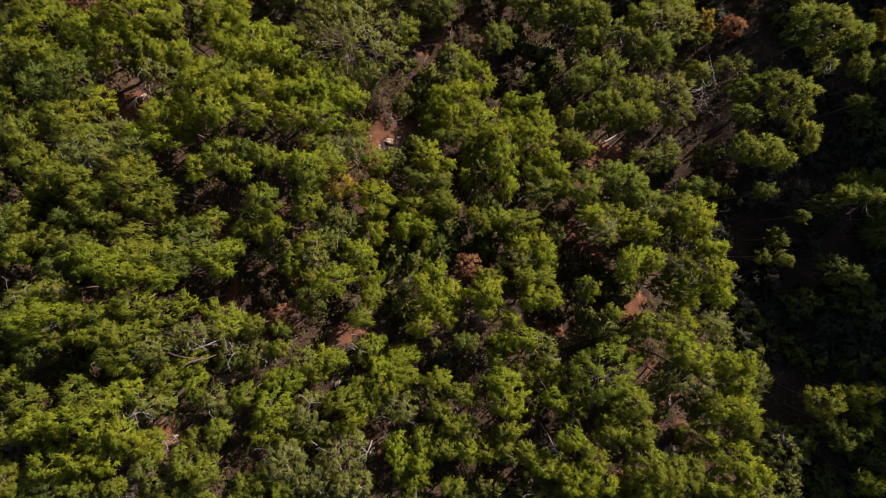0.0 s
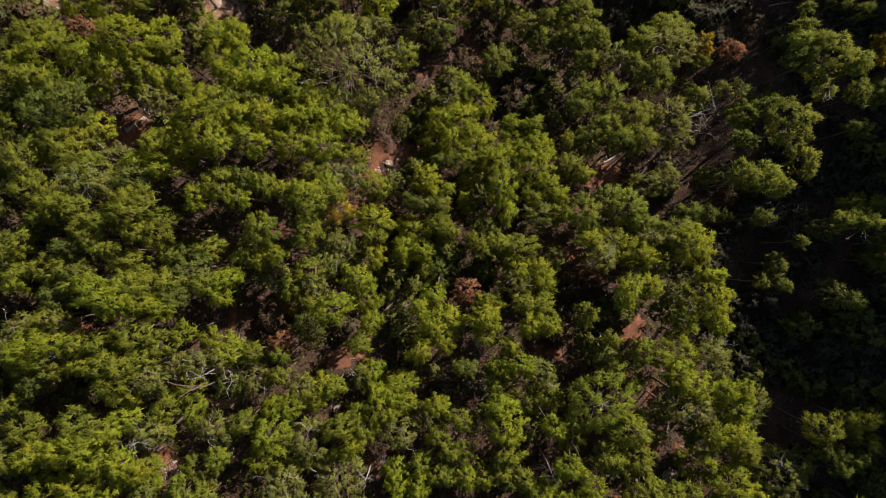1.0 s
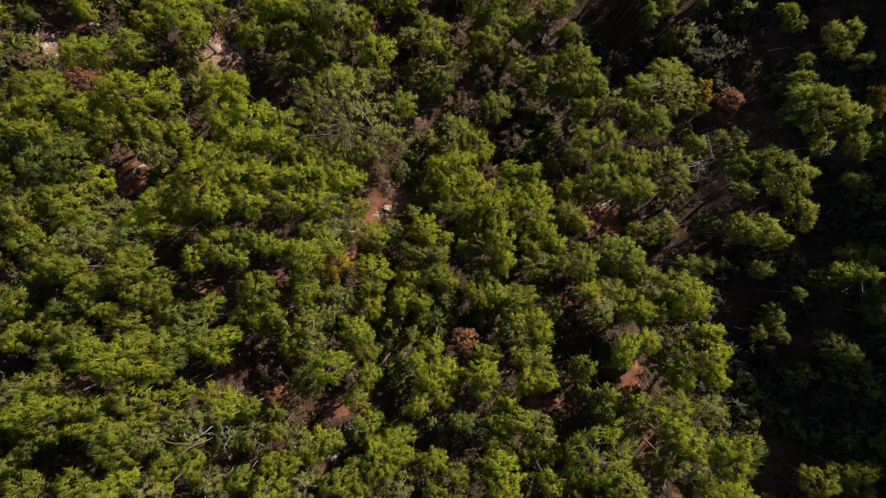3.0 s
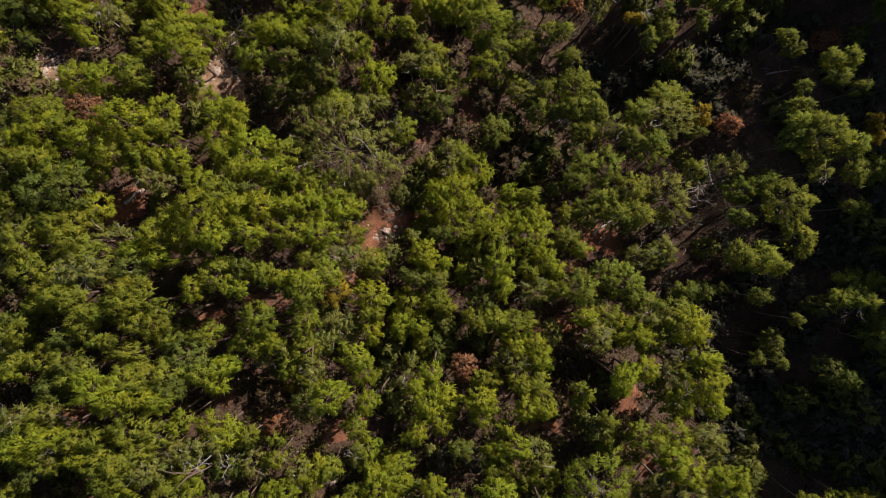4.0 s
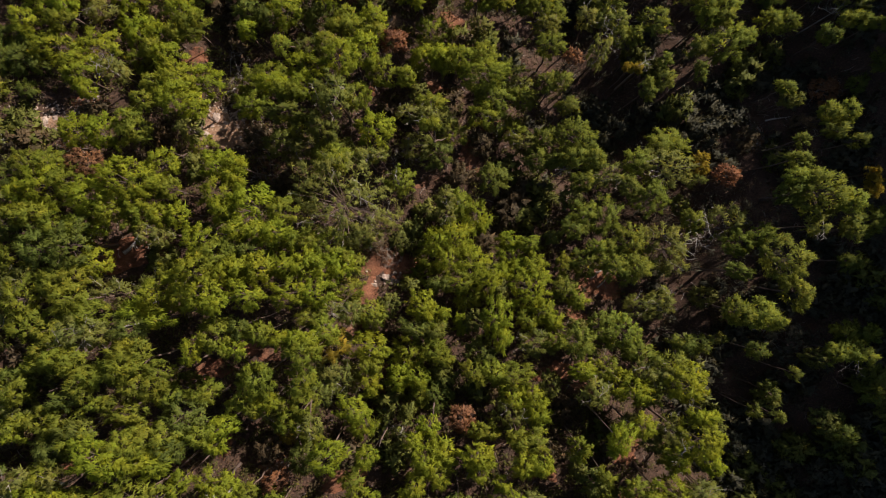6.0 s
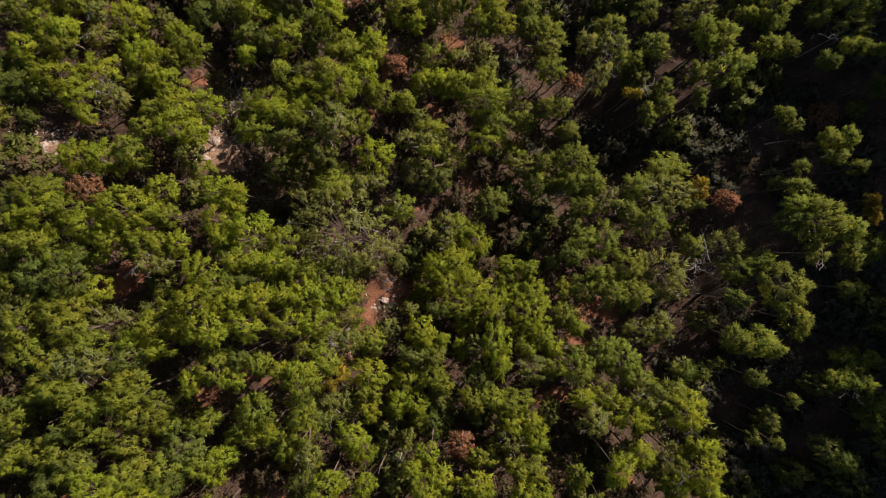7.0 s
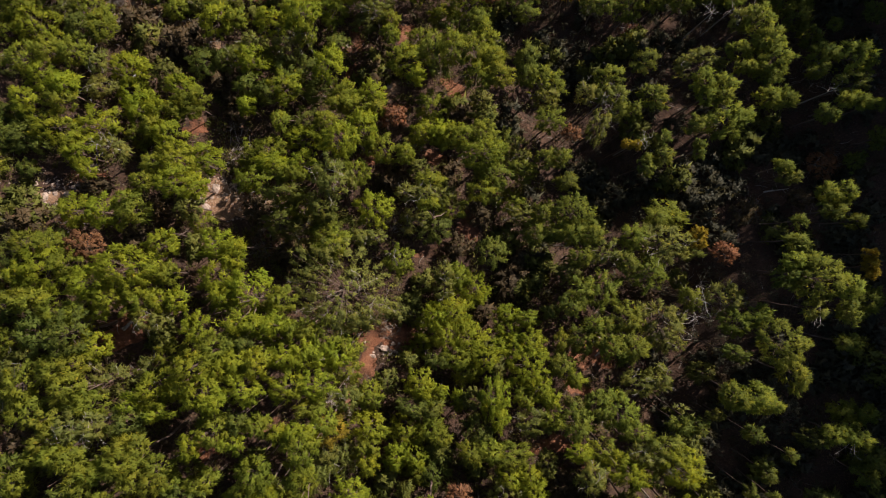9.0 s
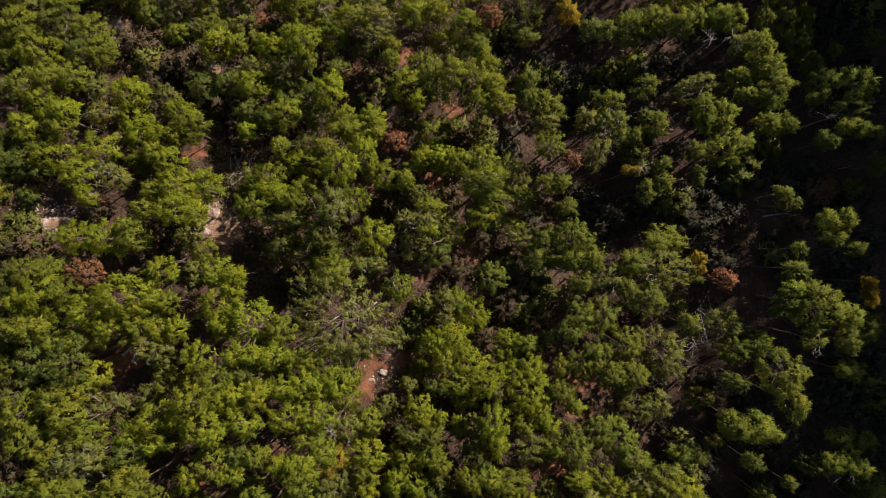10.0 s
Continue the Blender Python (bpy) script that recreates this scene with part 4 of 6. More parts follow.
pine(("b", 17.35, -6.99, 11.20, 0.61, 0.58))
pine(("g", -12.50, -14.67, 10.17, 0.63, 0.56), ("g", -11.47, -14.67, 10.17, 0.63, 0.56), ("g", -11.71, -16.54, 9.65, 1.15, 1.01), ("d", -12.76, -15.57, 9.86, 0.91, 0.90))
pine(("b", -9.23, -7.91, 11.35, 0.64, 0.54))
pine(("b", -19.62, -4.57, 14.72, 0.67, 0.52), ("g", -19.59, -3.52, 14.94, 0.64, 0.48))
pine(("g", -14.09, -13.27, 12.39, 0.66, 0.52))
pine(("g", -13.41, -10.76, 11.81, 0.60, 0.57))
pine(("d", 23.55, 0.69, 5.95, 0.67, 0.51))
pine(("d", -0.15, 4.79, 5.77, 0.71, 0.47))
pine(("g", -26.84, 12.61, 9.89, 0.59, 0.56), ("g", -25.86, 12.61, 9.89, 0.59, 0.56), ("d", -28.88, 11.91, 8.63, 1.15, 0.94))
pine(("o", -15.31, -4.94, 13.03, 0.58, 0.58))
pine(("d", 19.64, 16.21, 2.14, 0.65, 0.52), ("y", 20.07, 16.94, 2.35, 0.43, 0.43))
pine(("b", -9.75, 11.52, 12.55, 0.63, 0.52), ("g", -10.21, 10.51, 9.89, 0.86, 0.74))
pine(("g", 6.51, -1.89, 8.97, 0.65, 0.51))
pine(("g", 27.59, -15.27, 9.08, 0.65, 0.51))
pine(("g", -1.38, -12.02, 9.56, 0.64, 0.50))
pine(("b", -13.61, 16.16, 8.39, 0.55, 0.58))
pine(("g", -5.21, -4.26, 9.83, 0.64, 0.50))
pine(("b", -18.37, -8.31, 14.80, 0.61, 0.52), ("b", -19.06, -8.88, 15.87, 0.62, 0.47), ("b", -17.81, -7.79, 13.97, 0.62, 0.44), ("g", -18.85, -8.56, 15.37, 0.60, 0.42), ("o", -18.61, -7.00, 11.34, 0.95, 0.72))
pine(("s", 29.08, 4.92, 5.50, 0.56, 0.56), ("s", 30.01, 4.92, 5.50, 0.56, 0.56))
pine(("s", 30.94, 4.92, 5.50, 0.56, 0.56))
pine(("g", -18.53, -3.52, 14.94, 0.64, 0.48))
pine(("d", 9.58, 21.39, 3.68, 0.62, 0.50))
pine(("d", 28.16, 19.40, 5.78, 0.71, 0.43))
pine(("o", 13.97, 2.38, 7.86, 0.59, 0.52))
pine(("d", 16.69, 23.39, 3.97, 0.49, 0.62))
pine(("g", -23.20, 4.35, 12.42, 0.66, 0.46), ("g", -23.59, 3.56, 12.64, 0.44, 0.39), ("g", -22.87, 3.56, 12.64, 0.44, 0.39))
pine(("o", 25.61, 12.46, 7.90, 0.45, 0.67))
pine(("o", -5.06, -14.56, 10.63, 0.62, 0.48))
pine(("b", 4.52, 4.35, 6.41, 0.43, 0.70))
pine(("s", 22.83, 6.00, 7.66, 0.53, 0.56))
pine(("d", 30.14, 2.16, 6.79, 0.42, 0.69))
pine(("d", 28.01, 12.23, 7.74, 0.49, 0.60))
pine(("g", 17.13, -15.37, 8.79, 0.57, 0.51), ("g", 18.07, -15.37, 8.79, 0.57, 0.51), ("o", 15.48, -16.30, 8.39, 1.15, 0.94), ("g", 15.68, -14.46, 9.19, 1.06, 0.96))
pine(("b", 6.97, -9.43, 10.48, 0.59, 0.49), ("g", 5.79, -8.58, 7.48, 1.15, 0.85), ("g", 7.06, -8.25, 8.11, 0.83, 0.73))
pine(("d", 24.96, 17.13, 6.59, 0.62, 0.46))
pine(("d", 29.85, 0.97, 6.99, 0.54, 0.54))
pine(("b", -14.32, 26.61, 4.30, 0.57, 0.49))
pine(("g", -6.79, -6.96, 10.02, 0.56, 0.49))
pine(("g", -11.78, 25.47, 4.49, 0.45, 0.61), ("d", -10.33, 25.96, 2.69, 1.01, 0.94))
pine(("d", 17.06, 4.27, 7.08, 0.60, 0.46), ("s", 16.52, 4.34, 6.72, 0.35, 0.31))
pine(("d", 18.04, 4.27, 7.08, 0.60, 0.46))
pine(("g", -10.59, 5.43, 12.31, 0.59, 0.46))
pine(("d", -20.28, 0.18, 14.10, 0.62, 0.44), ("g", -19.83, -0.35, 14.26, 0.49, 0.46))
pine(("s", 27.47, 3.73, 7.00, 0.54, 0.50), ("s", 28.36, 3.73, 7.00, 0.54, 0.50))
pine(("s", 29.25, 3.73, 7.00, 0.54, 0.50))
pine(("g", -10.80, 0.94, 11.97, 0.66, 0.40), ("b", -10.38, 1.37, 12.17, 0.44, 0.33), ("g", -11.43, 1.25, 11.97, 0.37, 0.33), ("o", -10.95, 0.13, 9.15, 0.86, 0.75))
pine(("b", 8.18, 5.47, 5.49, 0.56, 0.48))
pine(("s", 19.54, 27.74, 4.63, 0.59, 0.45))
pine(("o", -7.86, -0.66, 10.52, 0.62, 0.42), ("o", -7.97, 0.99, 7.41, 1.13, 1.12), ("g", -8.90, 0.08, 8.53, 0.93, 0.81))
pine(("g", 0.53, -11.20, 9.82, 0.55, 0.46), ("g", 1.44, -11.20, 9.82, 0.55, 0.46))
pine(("g", -23.96, 0.28, 13.43, 0.57, 0.44), ("b", -24.13, -0.28, 13.42, 0.48, 0.38))
pine(("b", -16.39, 6.26, 12.69, 0.65, 0.39))
pine(("d", 31.41, 23.31, 3.22, 0.59, 0.42))
pine(("g", -23.87, 5.37, 11.49, 0.61, 0.40), ("d", -24.41, 4.60, 10.19, 0.81, 0.74), ("g", -22.83, 6.22, 10.50, 0.91, 0.77))
pine(("g", -7.85, 6.46, 11.72, 0.60, 0.40))
pine(("b", 19.53, -14.50, 9.50, 0.52, 0.46), ("b", 20.38, -14.50, 9.50, 0.52, 0.46))
pine(("d", 27.92, -1.84, 7.38, 0.53, 0.45))
pine(("d", 29.74, 18.64, 5.75, 0.55, 0.43))
pine(("s", 12.38, 10.80, 4.96, 0.50, 0.48))
pine(("d", 18.72, 25.57, 4.52, 0.49, 0.49))
pine(("b", 4.35, -11.21, 10.51, 0.62, 0.38), ("g", 3.77, -11.45, 10.31, 0.45, 0.47))
pine(("d", -21.17, 1.83, 13.72, 0.63, 0.38), ("o", -22.27, 2.43, 10.64, 0.87, 0.74))
pine(("g", -8.87, 11.04, 11.06, 0.50, 0.48))
pine(("g", 2.86, -1.98, 6.85, 0.52, 0.46), ("g", 3.71, -1.98, 6.85, 0.52, 0.46))
pine(("s", 29.37, 27.38, 5.19, 0.54, 0.44), ("s", 30.25, 27.38, 5.19, 0.54, 0.44))
pine(("g", -23.73, -10.47, 13.94, 0.63, 0.38))
pine(("b", -1.76, 28.81, 4.86, 0.52, 0.44), ("g", -0.77, 26.98, 3.31, 1.15, 1.07))
pine(("b", -14.92, -3.15, 13.20, 0.48, 0.48))
pine(("b", 10.02, -14.38, 11.16, 0.61, 0.37), ("o", 9.51, -15.13, 9.55, 0.83, 0.63))
pine(("g", 9.96, 7.08, 5.60, 0.48, 0.48))
pine(("d", 21.73, 3.85, 7.38, 0.53, 0.42))
pine(("d", 28.10, 29.83, 3.84, 0.58, 0.37))
pine(("g", 3.77, -12.22, 10.31, 0.45, 0.47))
pine(("o", -5.14, 16.92, 7.17, 0.55, 0.38))
pine(("o", -4.23, 16.92, 7.17, 0.55, 0.38))
pine(("d", -22.43, -5.65, 14.44, 0.40, 0.52), ("g", -23.56, -5.36, 13.10, 1.15, 1.04))
pine(("o", -20.95, -2.27, 14.73, 0.49, 0.43))
pine(("o", -23.17, -2.39, 14.76, 0.49, 0.43), ("d", -23.05, -1.32, 11.75, 1.01, 0.98), ("o", -24.09, -3.96, 13.28, 0.93, 0.76))
pine(("d", -11.59, 5.93, 12.93, 0.45, 0.45))
pine(("g", -10.15, -4.80, 10.50, 0.49, 0.42))
pine(("g", -10.05, -6.12, 10.84, 0.48, 0.41))
pine(("g", -18.93, -13.68, 13.13, 0.51, 0.38))
pine(("g", -24.22, -7.06, 13.63, 0.44, 0.44), ("g", -24.93, -4.96, 11.91, 1.15, 1.11))
pine(("b", -9.27, 5.16, 12.41, 0.49, 0.39))
pine(("d", -28.65, 21.47, 6.46, 0.54, 0.35))
pine(("b", -1.42, -2.15, 8.58, 0.51, 0.37))
pine(("y", 20.07, 17.65, 2.35, 0.43, 0.43))
pine(("d", -27.55, 22.82, 6.94, 0.54, 0.34), ("d", -29.53, 23.72, 6.24, 1.15, 0.85))
pine(("d", 25.24, 22.64, 4.64, 0.57, 0.32))
pine(("g", -10.28, -15.03, 10.05, 0.43, 0.42), ("g", -10.45, -16.91, 9.57, 1.15, 0.94), ("o", -10.49, -14.23, 9.85, 0.80, 0.73))
pine(("d", -0.24, 8.11, 4.84, 0.45, 0.40), ("d", 0.51, 8.11, 4.84, 0.45, 0.40), ("g", -1.21, 8.66, 2.15, 1.02, 0.73))
pine(("g", -21.78, -13.71, 12.83, 0.51, 0.36), ("d", -22.71, -14.69, 12.59, 1.15, 0.97), ("d", -23.02, -13.26, 13.21, 0.94, 0.75))
pine(("g", -20.95, -13.71, 12.83, 0.51, 0.36), ("d", -20.94, -15.21, 12.21, 1.15, 0.99))
pine(("b", 4.30, -4.41, 9.73, 0.50, 0.35))
pine(("d", -11.97, 10.44, 12.54, 0.44, 0.39), ("d", -11.25, 10.44, 12.54, 0.44, 0.39))
pine(("b", 17.48, 0.12, 9.83, 0.48, 0.35))
pine(("d", 26.23, -12.79, 8.37, 0.41, 0.41))
pine(("d", 1.18, -5.98, 9.05, 0.40, 0.40), ("d", 1.84, -5.98, 9.05, 0.40, 0.40))
pine(("d", 15.48, 22.39, 3.70, 0.37, 0.42), ("d", 15.48, 23.08, 3.70, 0.37, 0.42))
pine(("b", 18.27, -15.59, 9.05, 0.43, 0.36), ("b", 18.98, -15.59, 9.05, 0.43, 0.36), ("o", 18.66, -18.00, 7.91, 1.15, 1.01))
pine(("b", 19.69, -15.59, 9.05, 0.43, 0.36), ("d", 19.26, -16.85, 7.91, 1.15, 0.93))
pine(("g", 0.24, -15.04, 9.71, 0.40, 0.39), ("g", 0.89, -15.04, 9.71, 0.40, 0.39))
pine(("d", 32.39, 24.54, 4.11, 0.37, 0.41), ("d", 32.39, 25.22, 4.11, 0.37, 0.41))
pine(("d", 16.61, 24.78, 4.10, 0.41, 0.37))
pine(("d", 28.22, 10.06, 6.74, 0.43, 0.35), ("d", 28.93, 10.06, 6.74, 0.43, 0.35))
pine(("b", -9.65, 1.37, 12.17, 0.44, 0.33))
pine(("s", 30.66, 27.08, 5.33, 0.40, 0.36), ("s", 31.32, 27.08, 5.33, 0.40, 0.36))
pine(("g", 11.08, -4.13, 8.78, 0.44, 0.33))
pine(("d", 29.68, 33.55, 3.28, 0.38, 0.38))
pine(("d", 25.41, 18.57, 6.01, 0.35, 0.39))
pine(("d", 22.28, -0.58, 6.05, 0.35, 0.39))
pine(("d", 25.41, -11.66, 8.27, 0.37, 0.37), ("d", 26.02, -11.66, 8.27, 0.37, 0.37))
pine(("d", 24.65, 2.28, 6.67, 0.39, 0.35))
pine(("y", 30.42, 15.00, 6.17, 0.35, 0.38), ("y", 30.42, 15.62, 6.17, 0.35, 0.38))
pine(("y", 30.42, 16.25, 6.17, 0.35, 0.38))
pine(("s", 21.91, 29.78, 4.75, 0.36, 0.36), ("s", 22.50, 29.78, 4.75, 0.36, 0.36))
pine(("g", -1.08, 19.38, 6.03, 0.39, 0.31), ("g", -0.43, 19.38, 6.03, 0.39, 0.31), ("d", -0.25, 17.88, 3.73, 1.15, 0.99), ("o", -1.90, 18.15, 4.53, 1.15, 0.81), ("g", 1.03, 19.20, 2.96, 1.15, 0.94))
pine(("g", -12.04, 1.25, 11.97, 0.37, 0.33), ("d", -11.73, 2.04, 9.72, 0.93, 0.78))
pine(("g", 8.74, -12.16, 11.15, 0.34, 0.34))
pine(("b", 0.43, 6.03, 5.33, 0.36, 0.32))
pine(("g", -19.73, 11.92, 9.55, 0.40, 0.29))
pine(("d", 19.08, 23.52, 4.33, 0.33, 0.34), ("d", 19.08, 24.08, 4.33, 0.33, 0.34))
pine(("g", -19.17, 1.65, 13.76, 0.35, 0.31), ("g", -18.59, 1.65, 13.76, 0.35, 0.31))
pine(("d", 27.13, -12.25, 8.22, 0.37, 0.30), ("d", 27.75, -12.25, 8.22, 0.37, 0.30))
pine(("d", 23.79, -0.81, 6.39, 0.35, 0.31))
pine(("g", -21.49, -5.09, 14.58, 0.31, 0.28), ("g", -20.98, -5.09, 14.58, 0.31, 0.28))
pine(("y", 13.87, 24.17, 3.62, 0.26, 0.25), ("y", 14.30, 24.17, 3.62, 0.26, 0.25))
pine(("y", 14.74, 24.17, 3.62, 0.26, 0.25))
pine(("o", -32.21, -18.32, 16.00, 1.15, 0.86), ("d", -30.75, -18.08, 15.49, 1.15, 1.00), ("g", -31.61, -16.06, 15.21, 1.15, 0.81))
pine(("d", -29.27, -17.76, 15.24, 1.15, 1.12), ("o", -30.40, -15.91, 14.77, 1.15, 1.01), ("d", -27.97, -18.18, 14.58, 1.15, 1.03), ("o", -28.28, -16.61, 14.29, 1.15, 0.92))
pine(("d", -31.67, -14.46, 14.94, 1.15, 1.04), ("d", -29.59, -14.86, 14.15, 1.15, 1.11))
pine(("d", -32.09, 2.63, 10.39, 1.15, 1.11), ("g", -31.99, 3.89, 10.09, 1.15, 1.13), ("d", -31.61, 1.22, 10.67, 1.15, 0.81))
pine(("d", -30.76, -6.01, 12.21, 1.15, 0.98), ("d", -31.66, -4.92, 12.43, 1.15, 0.85), ("o", -31.04, -7.57, 12.71, 1.15, 0.92), ("g", -29.44, -6.61, 11.81, 1.15, 1.11), ("o", -29.77, -5.23, 11.77, 1.15, 1.12), ("g", -28.21, -5.94, 12.11, 1.15, 1.10), ("d", -30.47, -3.46, 11.68, 1.15, 0.90))
pine(("g", -32.37, 9.91, 9.10, 1.15, 0.82), ("o", -31.82, 8.82, 9.22, 1.15, 1.04), ("d", -32.15, 11.21, 8.81, 1.15, 1.12), ("d", -30.64, 9.88, 9.13, 1.15, 0.97))
pine(("g", -31.65, 5.92, 9.97, 1.15, 0.96), ("d", -30.75, 4.76, 10.15, 1.15, 1.02))
pine(("o", -24.56, -18.25, 13.46, 1.15, 0.92), ("d", -25.35, -16.97, 13.19, 1.15, 0.85), ("o", -23.70, -17.44, 13.06, 1.15, 1.07), ("g", -22.55, -16.70, 12.54, 1.15, 0.82))
pine(("g", -31.63, -11.39, 13.90, 1.15, 0.88), ("o", -30.62, -12.00, 13.89, 1.15, 0.96))
pine(("g", -20.02, -18.33, 12.14, 1.15, 0.98), ("g", -22.10, -18.33, 12.91, 1.15, 0.90), ("o", -18.36, -18.16, 11.69, 1.15, 1.09), ("o", -21.18, -17.57, 12.69, 1.15, 1.09), ("g", -19.84, -16.21, 11.81, 1.15, 0.93))
pine(("g", -32.12, -0.71, 11.27, 1.15, 1.06), ("o", -30.39, 0.04, 11.10, 1.15, 0.93))
pine(("g", -30.75, -8.92, 13.04, 1.15, 0.93), ("d", -29.37, -10.15, 12.95, 1.15, 1.13))
pine(("d", -28.64, -13.57, 13.54, 1.15, 0.97), ("d", -29.37, -11.73, 13.48, 1.15, 0.89), ("g", -28.27, -12.37, 13.02, 1.15, 0.95))
pine(("d", -29.56, 1.98, 10.58, 1.15, 1.05), ("g", -28.44, 1.72, 10.60, 1.15, 1.05), ("g", -29.57, 4.11, 10.07, 1.15, 1.11), ("o", -29.16, 0.39, 11.04, 1.15, 0.83))
pine(("o", -26.67, -16.17, 13.77, 1.15, 0.95), ("o", -27.19, -14.76, 13.45, 1.15, 0.89))
pine(("o", -32.14, 12.68, 8.29, 1.15, 0.91), ("g", -30.39, 11.75, 8.53, 1.15, 0.95), ("o", -30.20, 13.46, 7.96, 1.15, 0.93))
pine(("o", -15.29, 37.36, 2.62, 1.15, 1.01), ("o", -15.64, 35.36, 1.89, 1.15, 1.06))
pine(("o", 10.04, -18.27, 8.71, 1.15, 0.92), ("d", 7.83, -18.32, 9.22, 1.15, 0.92), ("d", 11.34, -18.28, 8.74, 1.15, 0.82), ("o", 10.72, -17.30, 9.41, 1.15, 1.14), ("d", 8.39, -16.52, 9.19, 1.15, 1.05), ("o", 9.60, -16.36, 8.72, 1.15, 1.10))
pine(("d", -32.16, 18.15, 7.19, 1.15, 1.03), ("o", -32.38, 16.64, 7.55, 1.15, 0.95), ("o", -31.04, 18.64, 6.49, 1.15, 0.97), ("o", -31.96, 20.06, 6.56, 1.15, 1.02))
pine(("d", -14.67, -18.16, 10.98, 1.15, 1.05), ("g", -13.35, -18.37, 10.69, 1.15, 0.96), ("g", -12.43, -17.52, 10.12, 1.15, 0.83), ("g", -14.75, -16.67, 10.68, 1.15, 1.02), ("o", -13.30, -16.60, 10.35, 1.15, 1.07))
pine(("o", 6.04, -18.26, 9.20, 1.15, 1.07), ("o", 3.96, -18.29, 8.71, 1.15, 1.10), ("d", 5.83, -17.11, 8.60, 1.15, 0.88), ("o", 4.64, -16.91, 8.64, 1.15, 0.88))
pine(("g", -6.08, -18.32, 9.33, 1.15, 1.11), ("o", -7.34, -17.95, 9.67, 1.15, 1.04), ("g", -4.21, -18.14, 9.15, 1.15, 1.03), ("g", -6.67, -16.90, 9.31, 1.15, 1.09), ("g", -8.16, -16.93, 9.32, 1.15, 1.13))
pine(("o", -17.39, -17.18, 11.58, 1.15, 0.82), ("g", -18.91, -17.11, 11.59, 1.15, 0.98), ("o", -18.10, -16.22, 11.32, 1.15, 1.12), ("g", -15.68, -15.44, 10.75, 1.15, 0.91), ("g", -17.24, -15.45, 11.10, 1.15, 1.13))
pine(("g", -12.45, 37.37, 2.29, 1.15, 0.99), ("g", -11.30, 36.99, 2.87, 1.15, 1.15))
pine(("g", 14.62, -18.07, 8.59, 1.15, 1.04), ("o", 13.30, -17.98, 8.88, 1.15, 1.10), ("o", 15.79, -18.07, 8.49, 1.15, 1.05), ("g", 14.41, -16.80, 8.85, 1.15, 1.07), ("g", 12.72, -16.85, 8.55, 1.15, 1.14))
pine(("o", -29.98, 8.14, 8.89, 1.15, 0.97), ("d", -28.85, 7.73, 8.90, 1.15, 1.15))
pine(("g", 21.31, -18.36, 8.29, 1.15, 1.06), ("o", 19.79, -18.23, 7.89, 1.15, 0.87), ("o", 21.74, -17.00, 7.62, 1.15, 0.93))
pine(("o", -32.11, 23.61, 6.15, 1.15, 1.04), ("d", -30.70, 23.96, 6.05, 1.15, 0.90), ("g", -31.80, 21.66, 6.21, 1.15, 1.09), ("d", -32.27, 25.82, 5.92, 1.15, 0.83))
pine(("g", -0.39, -18.17, 8.52, 1.15, 1.13), ("d", 1.17, -17.78, 8.76, 1.15, 0.90), ("o", -2.77, -17.84, 8.60, 1.15, 1.11), ("o", -1.61, -17.03, 8.51, 1.15, 1.01))
pine(("o", -27.91, -4.37, 11.78, 1.15, 0.95), ("d", -26.55, -5.46, 11.95, 1.15, 0.89), ("d", -26.61, -4.19, 11.76, 1.15, 1.02))
pine(("g", -27.73, 37.19, 3.42, 1.15, 0.90), ("d", -29.13, 36.95, 3.75, 1.15, 1.06), ("o", -26.27, 37.49, 2.84, 1.15, 0.90), ("g", -28.13, 35.54, 4.34, 1.15, 0.94))
pine(("g", -18.18, 37.32, 1.98, 1.15, 0.98), ("o", -17.88, 36.05, 1.62, 1.15, 0.90))
pine(("g", 2.50, -17.75, 9.02, 1.15, 1.06), ("d", 1.71, -16.60, 8.82, 1.15, 0.92))
pine(("g", -25.61, -13.39, 12.88, 1.15, 0.82), ("d", -26.68, -12.27, 12.74, 1.15, 1.12), ("g", -24.58, -14.28, 12.60, 1.15, 0.95))
pine(("g", -32.30, 36.76, 4.82, 1.15, 0.96), ("o", -30.96, 36.78, 5.07, 1.15, 0.94), ("o", -30.38, 35.55, 4.26, 1.15, 1.14))
pine(("o", -28.58, 5.11, 9.53, 1.15, 0.85))
pine(("g", -28.92, -1.08, 10.97, 1.15, 1.14), ("g", -27.21, 0.25, 11.25, 1.15, 1.06), ("g", -28.44, -2.41, 11.81, 1.15, 0.84))
pine(("d", -9.65, 37.03, 1.75, 1.15, 0.81), ("g", -9.36, 35.76, 0.96, 1.15, 0.88))
pine(("g", -13.93, 23.04, 3.60, 1.15, 1.02), ("g", -14.10, 21.31, 3.89, 1.15, 0.94), ("g", -12.74, 23.48, 4.17, 1.15, 0.93))
pine(("o", 14.14, -10.15, 7.75, 1.15, 1.14), ("o", 14.82, -9.20, 7.81, 0.89, 0.87))
pine(("o", -1.76, 10.92, 1.18, 0.88, 0.73))

shrub("r", -23.57, 16.02, 8.51, 1.17, 0.81)
shrub("m", -16.79, 15.69, 7.03, 0.46, 0.51)
shrub("m", -16.79, 16.53, 7.03, 0.46, 0.51)
shrub("m", -11.32, 10.81, 7.05, 0.46, 0.69)
shrub("n", -4.98, 10.98, 2.81, 0.76, 0.59)
shrub("m", -2.90, 11.27, 1.73, 0.70, 0.96)
shrub("m", -1.86, 12.26, 1.88, 0.78, 0.52)
shrub("n", 1.59, 16.37, 1.32, 0.79, 0.88)
shrub("m", 3.78, 8.93, 3.58, 0.83, 0.50)
shrub("m", 8.52, 11.54, 3.07, 0.51, 0.51)
